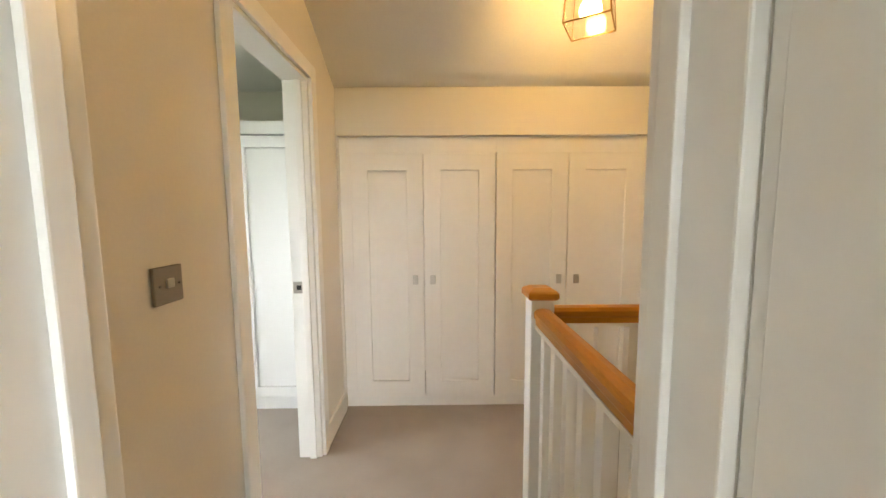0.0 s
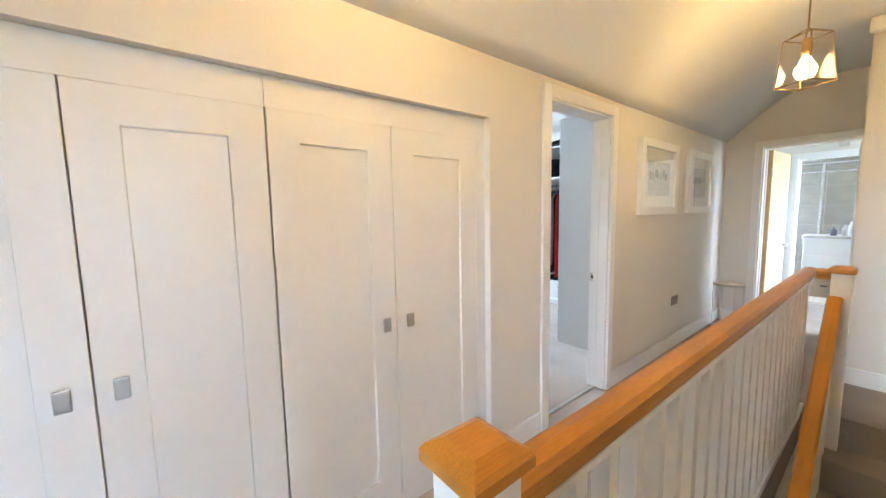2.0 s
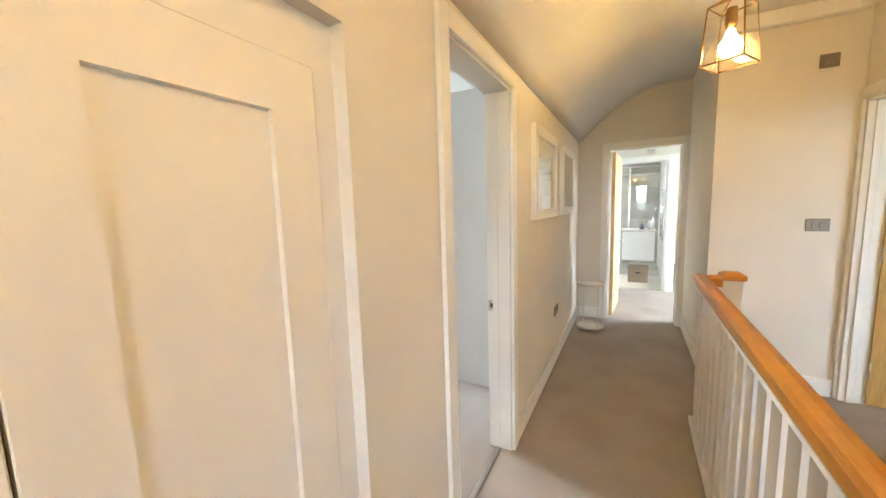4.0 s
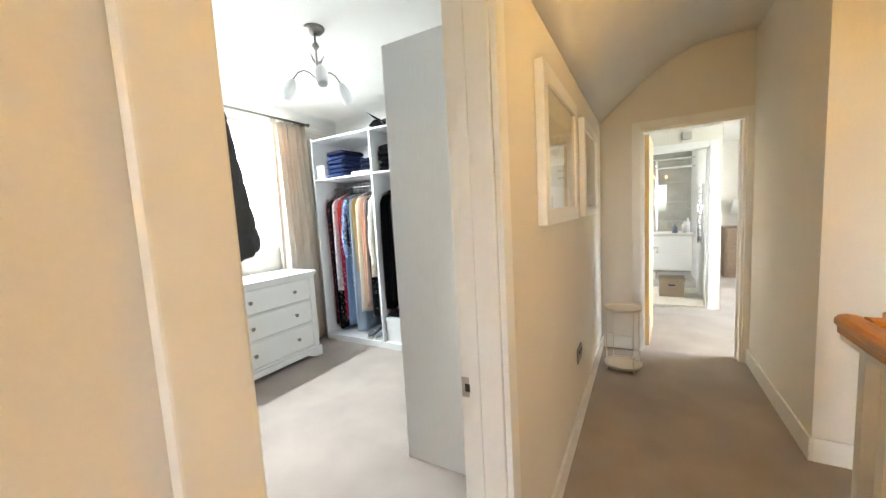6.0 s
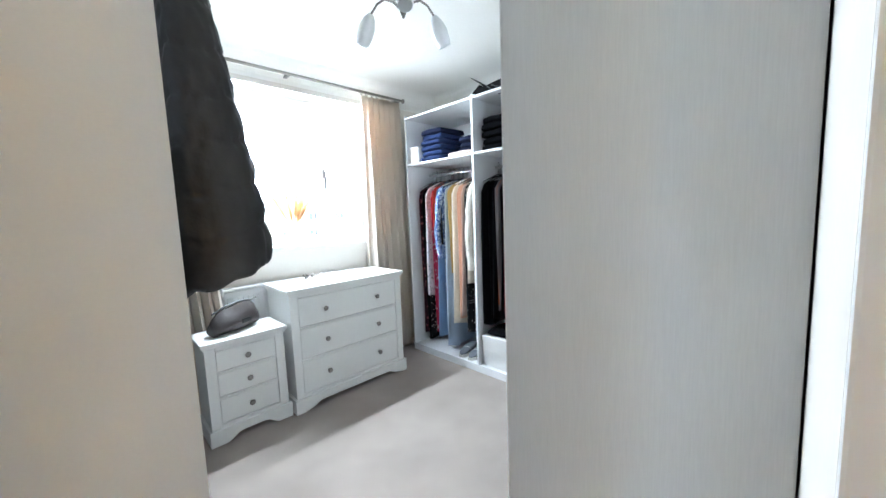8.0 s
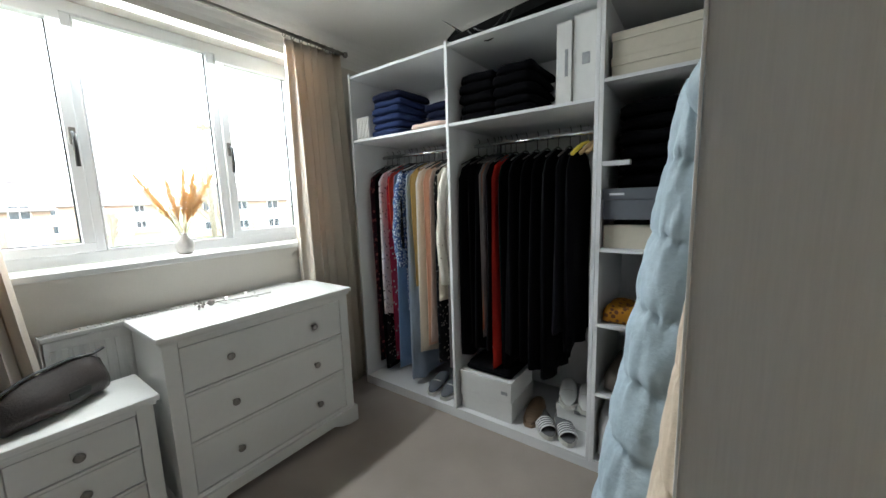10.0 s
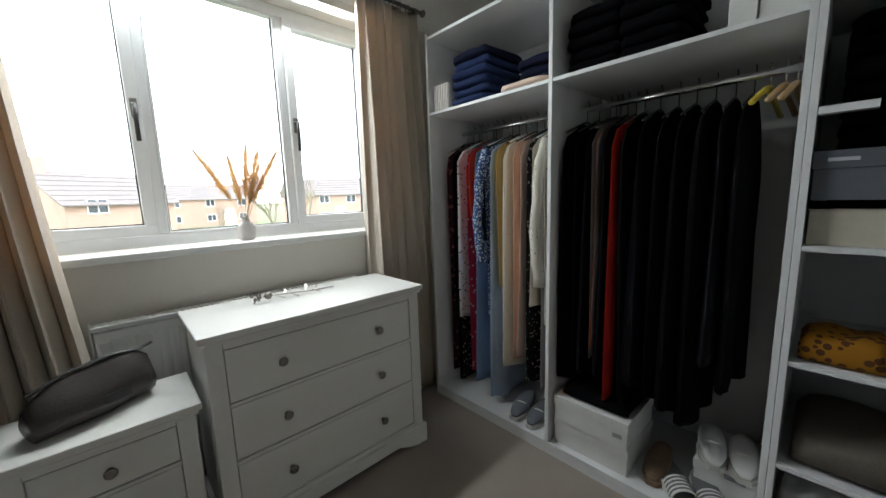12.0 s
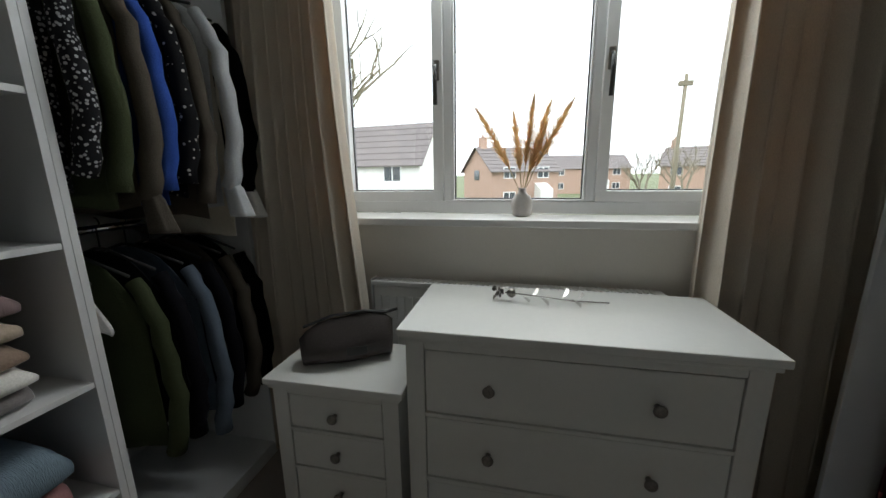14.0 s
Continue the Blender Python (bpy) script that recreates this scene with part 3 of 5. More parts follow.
plate("light_switch", "brushed steel dimmer switch plate on the wall", XL, -1.45, 1.14, 0.088, 0.088, (1, 0), [("knob", 0, 0.004, 0.011, 0.011, M_STEEL), ("screw", -0.03, 0, 0.003, 0.003, M_PEWTER), ("screw", 0.03, 0, 0.003, 0.003, M_PEWTER)])
plate("wall_socket", "brushed steel double wall socket above the skirting", 2.08, 0.0, 0.46, 0.146, 0.086, (0, -1), [("switch", -0.03, 0.02, 0.008, 0.012, M_BLACK), ("switch", 0.03, 0.02, 0.008, 0.012, M_BLACK)])
plate("thermostat", "brushed steel wall control plate at the stair head", XS, -1.675, 1.19, 0.12, 0.085, (-1, 0), [("button", -0.02, 0, 0.012, 0.02, M_PLATE), ("button", 0.02, 0, 0.012, 0.02, M_PLATE)])
plate("sounder", "small square brushed sounder high on the wall", XS, -1.66, 2.24, 0.095, 0.085, (-1, 0), [("grille", 0, -0.01, 0.03, 0.018, M_PEWTER)])


def picture(x0, x1, z0, z1, seed):
    ob = thing("framed_picture", "framed pale landscape print with a wide white frame", "picture", "pictures in the corridor")
    w, y = 0.065, -0.002
    part("frame", boxes((x0, x0 + w, y - 0.035, y, z0, z1), (x1 - w, x1, y - 0.035, y, z0, z1), (x0 + w, x1 - w, y - 0.035, y, z0, z0 + w), (x0 + w, x1 - w, y - 0.035, y, z1 - w, z1), bevel=0.004), M_FRAME, ob)
    part("mount", box(x0 + w, x1 - w, y - 0.014, y - 0.002, z0 + w, z1 - w), M_PAPER, ob, "white mount board")
    a, b, c, d = x0 + w + 0.09, x1 - w - 0.09, z0 + w + 0.09, z1 - w - 0.1
    part("print", box(a, b, y - 0.017, y - 0.0142, c, d), M_PALEBAR, ob, "pale grey print")
    rng = random.Random(seed)
    bm = bmesh.new()
    for i in range(7):
        u = a + 0.02 + (b - a - 0.08) * i / 7
        bm_box(bm, u, u + rng.uniform(0.02, 0.05), y - 0.0185, y - 0.0172, c + (d - c) * rng.uniform(0.45, 0.55), c + (d - c) * rng.uniform(0.62, 0.80))
    part("printed_shapes", bm, M_GREYBAR, ob, "dark grey printed shapes")
    g = part("glazing", box(x0 + w - 0.004, x1 - w + 0.004, y - 0.026, y - 0.024, z0 + w - 0.004, z1 - w + 0.004), M_GLASS, ob, "clear picture glass")
    g.visible_shadow = False


picture(1.20, 1.95, 1.285, 1.885, 4)
picture(2.22, 2.90, 1.285, 1.885, 9)


# ---- pendant lanterns ----
def lantern(px, py, pz, ceiling, k=1.0):
    ob = thing("pendant_light", "lit glass lantern pendant with thin aged brass edges", "pendant light", "lanterns over the stairs")
    r0, r1, h = 0.130 * k, 0.104 * k, 0.27 * k
    n = 4
    lo = [Vector((px + r0 * math.cos(a), py + r0 * math.sin(a), pz)) for a in [2 * math.pi * q / n + 0.25 for q in range(n)]]
    hi = [Vector((px + r1 * math.cos(a), py + r1 * math.sin(a), pz + h)) for a in [2 * math.pi * q / n + 0.25 for q in range(n)]]
    top = Vector((px, py, pz + h + 0.04))
    rods = [tube([p, q], 0.0035, 6) for p, q in list(zip(lo, hi)) + [(lo[i], lo[(i + 1) % n]) for i in range(n)] + [(hi[i], hi[(i + 1) % n]) for i in range(n)] + [(p, top) for p in hi]]
    part("cage", merge(*rods), M_BRASS, ob, "thin aged brass cage")
    for i in range(n):
        j = (i + 1) % n
        c = (lo[i] + lo[j] + hi[i] + hi[j]) / 4
        out = Vector((c.x - px, c.y - py, 0)).normalized() * 0.002
        g = part("glass_pane", loft([[p * 0.98 + c * 0.02 + out for p in (lo[i], lo[j], hi[j], hi[i])], [p * 0.98 + c * 0.02 - out for p in (lo[i], lo[j], hi[j], hi[i])]]), M_SHADEGLASS, ob, "clear glass pane")
        g.visible_shadow = False
    part("lamp_holder", lathe([(0.006, 0.085), (0.020, 0.08), (0.022, 0.02), (0.018, 0.0)], px, py, pz + h - 0.09), M_BRASS, ob, "aged brass lamp holder", smooth=True)
    part("bulb", lathe([(0.006, 0.088), (0.014, 0.08), (0.026, 0.05), (0.030, 0.03), (0.024, 0.008), (0.006, 0.0)], px, py, pz + h - 0.178), M_FILAMENT, ob, "glowing warm bulb", smooth=True)
    part("cord", tube([(px, py, pz + h + 0.035), (px, py, ceiling)], 0.004, 6), M_BRASS, ob, "thin brown flex")
    part("ceiling_rose", lathe([(0.045, 0), (0.042, -0.018), (0.008, -0.03)], px, py, ceiling + 0.004), M_BRASS, ob, "aged brass ceiling rose", smooth=True)


lantern(*PENDANTS[0], 2.445)
lantern(*PENDANTS[1], 2.598, 0.88)

# ---- wire table at the corridor's end ----
wt = thing("wire_side_table", "round pale wire side table with two trays", "side table")
TX, TY = 3.04, -0.20
for z in (0.03, 0.50):
    part("tray", lathe([(0.002, 0), (0.135, 0), (0.142, 0.02), (0.139, 0.02), (0.132, 0.004), (0.002, 0.004)], TX, TY, z, 28), M_WIRE, wt, smooth=False)
for k in range(4):
    a = 2 * math.pi * k / 4 + 0.6
    part("wire", tube([(TX + 0.140 * math.cos(a), TY + 0.140 * math.sin(a), 0.0), (TX + 0.140 * math.cos(a), TY + 0.140 * math.sin(a), 0.515)], 0.004, 6), M_WIRE, wt)

# ---- bedroom seen through the first door ----
for x0, x1 in ((-4.80, -3.942), (-3.94, -3.082), (-3.08, -2.575)):
    wb = thing("bedroom_wardrobe", "white fitted bedroom wardrobe with closed panelled doors", "wardrobe", "fitted wardrobes in the bedroom")
    part("body", boxes((x0, x1, 0.02, 0.60, 0.09, 1.80), (x0, x1, 0.03, 0.60, 0, 0.089), (x0, x1, -0.01, 0.60, 1.801, 1.88)), M_WARD, wb)
    mid = (x0 + x1) / 2
    for a, b, s in ((x0 + 0.003, mid - 0.002, 1), (mid + 0.002, x1 - 0.003, -1)) if x1 - x0 > 0.6 else ((x0 + 0.003, x1 - 0.003, -1),):
        d = part("door", panel_door(a, b, -0.008, 0.0195, 0.10, 1.79, 0.07), M_WARD, wb)
        hx = b - 0.035 if s > 0 else a + 0.035
        part("knob", lathe([(0.006, 0.0), (0.006, -0.015), (0.016, -0.022), (0.012, -0.03)], hx, -0.008, 0.90, 12, "y"), M_STEEL, d, "steel knob", smooth=True)

# ---- main bedroom and bathroom seen through the corridor's end ----
dr = thing("dresser", "mid-brown wooden chest with two drawers against the bedroom wall", "chest")
part("body", box(7.45, 7.95, -2.5, -1.55, 0.0, 0.86, 0.01), M_WOODB, dr)
for z0, z1 in ((0.06, 0.55), (0.57, 0.82)):
    part("drawer", box(7.43, 7.449, -2.47, -1.58, z0, z1, 0.005), M_WOODB, dr)
bl = thing("table_lamp", "white table lamp with a drum shade on the dresser", "lamp")
part("base", lathe([(0.06, 0), (0.065, 0.05), (0.03, 0.16), (0.015, 0.22)], 7.68, -1.85, 0.86), M_CERAMIC, bl, smooth=True)
part("shade", lathe([(0.19, 0.22), (0.15, 0.46), (0.148, 0.46), (0.186, 0.225)], 7.68, -1.85, 0.86), M_FROST, bl, "white drum shade", smooth=True)
sm = thing("smoke_alarm", "small grey sounder box above the bathroom door", "alarm")
part("body", box(5.16, 5.199, -0.86, -0.76, 2.08, 2.17, 0.006), M_STEEL, sm)
struct("floor_bathroom", box(5.3, 7.2, -1.06, 1.1, -0.25, -0.02), M_WALL, "bathroom floor base", "floor")
bf = bpy.data.objects["floor_bathroom"]
tile_mesh = None
for i in range(5):
    for j in range(5):
        x0, y0 = 5.302 + 0.38 * i, -1.058 + 0.43 * j
        if tile_mesh is None:
            t = part("tile", box(0, 0.376, 0, 0.426, -0.018, 0.0, 0.002), M_BATHFLOOR, bf)
            tile_mesh = t.data
        else:
            t = new("tile", tile_mesh)
            t.parent = bf
        t.location = (x0, y0, 0)
tw = struct("wall_shower_tiles", box(7.18, 7.1995, -1.06, 1.1, 0, 2.36), M_PALEBAR, "grey-brown stone tiled shower wall", "wall")
tile_mesh = None
for i in range(7):
    for j in range(4):
        if tile_mesh is None:
            t = part("tile", box(-0.012, 0, 0, 0.526, 0, 0.326, 0.002), M_TILE, tw)
            tile_mesh = t.data
        else:
            t = new("tile", tile_mesh)
            t.parent = tw
        t.location = (7.179, -1.05 + 0.53 * j, 0.02 + 0.33 * i)
sh = thing("shower_screen", "clear glass shower screen with chrome rails", "shower")
g = part("glass_panel", box(6.48, 6.486, -1.0, 1.05, 0.12, 2.0), M_GLASS, sh)
g.visible_shadow = False
for z in (1.86, 1.99):
    part("rail", tube([(6.47, -1.03, z), (6.47, 1.08, z)], 0.014, 8), M_CHROME, sh, "chrome rail", smooth=True)
part("upright", boxes((6.46, 6.50, -0.55, -0.52, 0.12, 1.99), (6.46, 6.50, 0.2, 0.23, 0.12, 1.99)), M_CHROME, sh, "chrome upright")
part("tray", box(6.42, 7.17, -1.05, 1.08, 0.0, 0.12, 0.02), M_CERAMIC, sh, "white shower tray")
part("shower_head", merge(lathe([(0.01, 0.03), (0.10, 0.01), (0.10, 0.0), (0.01, 0.0)], 6.85, -0.42, 2.06), tube([(7.16, -0.42, 2.15), (6.85, -0.42, 2.15), (6.85, -0.42, 2.08)], 0.01)), M_CHROME, sh, "chrome shower head", smooth=True)
va = thing("vanity_unit", "white wall-hung vanity unit with a basin top", "vanity unit")
part("body", box(5.75, 6.2, -0.93, -0.45, 0.38, 0.86, 0.004), M_WARD, va)
part("basin_top", box(5.73, 6.22, -0.95, -0.43, 0.861, 0.90, 0.012), M_CERAMIC, va, "white ceramic basin top")
for z0, z1 in ((0.39, 0.61), (0.62, 0.855)):
    part("drawer", box(5.733, 5.749, -0.925, -0.455, z0, z1, 0.004), M_WARD, va)
for i, (x, y, h, r) in enumerate(((5.85, -0.85, 0.16, 0.03), (5.86, -0.74, 0.12, 0.035), (5.95, -0.9, 0.2, 0.028))):
    b = thing("toiletry_bottle", ("pale bottle of toiletries on the vanity", "dark bottle of toiletries on the vanity", "white pump bottle on the vanity")[i], "bottle", "bottles on the vanity")
    part("body", lathe([(r, 0), (r, h * 0.7), (r * 0.4, h * 0.8), (r * 0.4, h)], x, y, 0.90), (M_CERAMIC, M_CARDG, M_FROST)[i], b, smooth=True)
tr = thing("towel_rail", "chrome ladder towel rail on the bathroom wall", "towel rail")
for x in (5.55, 5.95):
    part("upright", tube([(x, -1.02, 0.75), (x, -1.02, 1.55)], 0.014, 8), M_CHROME, tr, smooth=True)
for i in range(11):
    part("rung", tube([(5.55, -1.02, 0.8 + 0.07 * i), (5.95, -1.02, 0.8 + 0.07 * i)], 0.009, 6), M_CHROME, tr, smooth=True)
bx = thing("storage_box", "taupe lidded storage box on the bathroom floor", "box")
part("body", box(5.75, 6.0, -0.85, -0.55, 0.0, 0.22, 0.006), M_CARDK, bx)
part("lid", box(5.74, 6.01, -0.86, -0.54, 0.221, 0.27, 0.006), M_CARDK, bx)
part("label_slot", box(5.735, 5.7395, -0.74, -0.66, 0.16, 0.18), M_BLACK, bx, "dark slot handle")


# ---- dressing room: chests ----
def drawers_chest(label, x0, x1, y0, y1, top, rows, knobs, foot=0.10):
    ob = thing("chest_of_drawers", label, "chest of drawers", "white chests below the window")
    b0, b1, f = x0 + 0.02, x1 - 0.02, y0 + 0.022
    part("top", box(x0, x1, y0, y1, top - 0.024, top, 0.005), M_CHEST, ob)
    part("moulding", box(x0 + 0.01, x1 - 0.01, y0 + 0.01, y1, top - 0.04, top - 0.0245, 0.005), M_CHEST, ob)
    part("carcass", box(b0 + 0.002, b1 - 0.002, f + 0.0305, y1 - 0.01, foot, top - 0.041), M_CHEST, ob)
    for a in (b0, b1 - 0.055):
        part("stile", box(a, a + 0.055, f, f + 0.03, foot, top - 0.041, 0.002), M_CHEST, ob)
    rails = [(rows[0][1] + 0.004, top - 0.041), (foot, rows[-1][0] - 0.004)] + [(lo[1] + 0.004, hi[0] - 0.004) for hi, lo in zip(rows, rows[1:])]
    for z0, z1 in rails:
        part("rail", box(b0 + 0.0555, b1 - 0.0555, f, f + 0.03, z0, z1, 0.002), M_CHEST, ob)
    # plinth with bracket feet and a curved apron
    n, pts = 16, []
    w = b1 - b0 + 0.03
    for i in range(n + 1):
        u = i / n
        edge = min(u, 1 - u) * w
        pts.append((b0 - 0.015 + u * w, 0.0 if edge < 0.10 else 0.045 * min(1, (edge - 0.10) / 0.06)))
    loops = [[(x, f - 0.016, z), (x, f - 0.016, foot), (x, f + 0.01, foot), (x, f + 0.01, z)] for x, z in pts]
    part("plinth", merge(loft(loops), boxes((b0 - 0.015, b0 + 0.01, f + 0.011, y1 - 0.01, 0, foot - 0.001), (b1 - 0.01, b1 + 0.015, f + 0.011, y1 - 0.01, 0, foot - 0.001))), M_CHEST, ob)
    for z0, z1 in rows:
        d = part("drawer", box(b0 + 0.058, b1 - 0.058, f + 0.004, f + 0.029, z0, z1, 0.002), M_CHEST, ob)
        for kx in knobs:
            part("knob", lathe([(0.008, 0), (0.007, -0.012), (0.015, -0.018), (0.018, -0.023), (0.015, -0.029), (0.007, -0.031)], kx, f + 0.004, (z0 + z1) / 2, 16, "y"), M_PEWTER, d, "turned pewter knob", smooth=True)
    return ob


drawers_chest("white painted chest of three wide drawers with pewter knobs", 1.345, 2.312, 2.505, 2.945, 0.865, ((0.595, 0.795), (0.368, 0.575), (0.125, 0.345)), (1.61, 2.047))
drawers_chest("small white painted chest of three drawers with pewter knobs", 0.85, 1.342, 2.54, 2.862, 0.632, ((0.445, 0.568), (0.29, 0.425), (0.12, 0.27)), (1.096,), 0.095)

# ---- leather wash bag ----
bag = thing("wash_bag", "dark brown leather zipped wash bag on the small chest", "bag")
loops = []
L = 14
for i in range(L + 1):
    u = i / L
    s = u * 2 - 1
    h = 0.135 + 0.035 * u - 0.045 * abs(s) ** 4
    w = 0.062 * (1 - 0.35 * abs(s) ** 5)
    ring = []
    for k in range(16):
        a = 2 * math.pi * k / 16
        c, sn = math.cos(a), math.sin(a)
        z = (sn + 1) / 2
        ring.append((s * 0.150 + 0.012 * (z - 0.5) * s, c * w * (1.22 - 1.08 * z ** 1.25) + 0.007 * math.sin(9 * u + 4 * z) * (1 - z), h * z ** 0.9))
    loops.append(ring)
body = part("body", loft(loops), M_LEATHER, smooth=True)
body.parent = bag
z = part("zip", tube([(-0.14, 0, 0.128), (-0.05, 0.002, 0.155), (0.06, -0.002, 0.163), (0.135, 0, 0.150), (0.175, 0, 0.158)], 0.005, 6), M_BLACK, label="black zip with a pull tab")
z.parent = bag
q = part("patch", box(-0.005, 0.06, -0.064, -0.0605, 0.045, 0.072, 0.001), M_BLACK, label="small embossed leather patch")
q.parent = bag
bag.matrix_basis = pose(1.08, 2.72, 0.6325, 0, 0, 27) @ Matrix.Diagonal((1.06, 1.25, 1.1, 1))

# ---- metal rose on the chest ----
rose = thing("metal_rose", "long-stemmed silver metal rose lying on the chest", "ornament")
part("stem", tube([(1.64, 2.80, 0.893), (1.74, 2.81, 0.884), (1.86, 2.80, 0.876), (1.98, 2.815, 0.871)], 0.0025, 6), M_PEWTER, rose, smooth=True)
petals = bmesh.new()
for k in range(9):
    a, r = k * 2.4, 0.006 + 0.0016 * k
    m = look((1.632 - 0.004 * k, 2.80 + r * math.cos(a), 0.893 + r * math.sin(a)), (1.58, 2.80, 0.893))
    vs = [petals.verts.new(m @ Vector((0.010 * math.cos(t), 0.010 * math.sin(t), 0.004 * math.sin(2 * t)))) for t in [2 * math.pi * i / 8 for i in range(8)]]
    petals.faces.new(vs)
bmesh.ops.solidify(petals, geom=petals.faces[:], thickness=0.001)
part("bloom", merge(petals, lathe([(0.003, 0.0), (0.014, 0.008), (0.017, 0.02), (0.010, 0.03)], 1.645, 2.80, 0.893, 10, "x")), M_PEWTER, rose, "dark silver bloom", smooth=True)
for x, dy, dz in ((1.70, -0.05, -0.004), (1.73, 0.05, 0.02), (1.76, -0.06, -0.008), (1.83, 0.05, 0.025), (1.86, -0.06, -0.006), (1.88, 0.045, 0.01)):
    leaf = loft([[(x + 0.02 * u, 2.805 + dy * u, 0.882 + dz * u - 0.001), (x + 0.02 * u + 0.014 * math.sin(math.pi * u), 2.805 + dy * u, 0.882 + dz * u), (x + 0.02 * u, 2.805 + dy * u, 0.882 + dz * u + 0.001)] for u in (0.02, 0.3, 0.6, 0.85, 1.0)])
    part("leaf", leaf, M_STEEL, rose, "thin silver leaf")

# ---- vase with pampas ----
vase = thing("vase", "small ribbed grey ceramic vase on the window sill", "vase")
VX, VY = 1.69, 3.13
part("body", lathe([(0.026, 0.0), (0.036, 0.006), (0.043, 0.035), (0.043, 0.06), (0.034, 0.082), (0.018, 0.094), (0.015, 0.108), (0.017, 0.115), (0.012, 0.115)], VX, VY, WZ0, 28), M_CERAMIC, vase, smooth=True)
rng = random.Random(3)
for dx, dy, h in ((-0.20, -0.02, 0.50), (-0.045, 0.02, 0.47), (0.035, -0.01, 0.55), (0.105, 0.03, 0.53), (0.19, -0.01, 0.53), (0.09, 0.0, 0.42)):
    st = thing("pampas_stem", "dried golden pampas grass stem in the vase", "dried grass", "pampas stems")
    p = [Vector((VX + 0.9 * dx * u ** 1.25, VY + dy * u, WZ0 + 0.06 + 0.70 * h * u)) for u in [i / 12 for i in range(13)]]
    part("stem", tube(p[:9], 0.0018, 5), M_STEM, st)
    bm = bmesh.new()
    for i in range(380):
        u = 0.38 + 0.62 * rng.random()
        j = min(11, int(u * 12))
        base = p[j].lerp(p[j + 1], u * 12 - j)
        d = (p[j + 1] - p[j]).normalized()
        fat = 0.034 * math.sin(math.pi * min(1, (u - 0.36) / 0.64) ** 0.8) + 0.004
        a = rng.random() * 6.28
        o = d.orthogonal().normalized()
        o = (o * math.cos(a) + d.cross(o) * math.sin(a)) * fat
        tip = base + d * rng.uniform(0.02, 0.045) + o
        side = d.cross(o).normalized() * 0.0034
        v = [bm.verts.new(q) for q in (base - side, base + side, tip)]
        bm.faces.new(v)
    part("plume", bm, M_PAMPAS, st, "feathery golden plume")

# ---- radiator ----
rad = thing("radiator", "white enamelled panel radiator below the window", "radiator")
part("panel", boxes((1.09, 2.2, 2.955, 2.972, 0.15, 0.84), bevel=0.005), M_RAD, rad)
bm = bmesh.new()
for i in range(32):
    bm_box(bm, 1.105 + 0.034 * i, 1.125 + 0.034 * i, 2.9465, 2.9549, 0.18, 0.80, 0.003)
part("ribs", bm, M_RAD, rad)
part("top_grille", merge(box(1.085, 2.205, 2.95, 3.01, 0.842, 0.862, 0.004), *[box(1.10 + 0.022 * i, 1.112 + 0.022 * i, 2.958, 3.0, 0.8625, 0.866) for i in range(49)]), M_RAD, rad)
part("side_cover", box(1.0795, 1.0845, 2.948, 3.012, 0.14, 0.868, 0.002), M_RAD, rad)
part("bracket", boxes((1.2, 1.24, 2.9725, 3.029, 0.3, 0.8), (2.05, 2.09, 2.9725, 3.029, 0.3, 0.8)), M_RAD, rad)
part("valve", merge(lathe([(0.012, -0.04), (0.016, 0.0), (0.012, 0.03)], 1.06, 2.965, 0.17, 12), tube([(1.06, 2.965, 0.14), (1.06, 2.965, 0.0)], 0.007)), M_CHROME, rad, "chrome valve", smooth=True)

# ---- curtains and pole ----
PY, PZ = 2.935, 2.42
pole = thing("curtain_pole", "dark pewter curtain pole with rings above the window", "curtain pole")
part("rod", tube([(0.50, PY, PZ), (2.74, PY, PZ)], 0.011, 12), M_PEWTER, pole, smooth=True)
for x in (0.49, 2.745):
    part("finial", lathe([(0.012, -0.01), (0.020, 0.0), (0.020, 0.012), (0.012, 0.02)], x, PY, PZ, 14, "x"), M_PEWTER, pole, smooth=True)
for x in (0.62, 1.66, 2.71):
    part("bracket", boxes((x - 0.012, x + 0.012, PY, YW - 0.001, PZ - 0.008, PZ + 0.008)), M_PEWTER, pole)


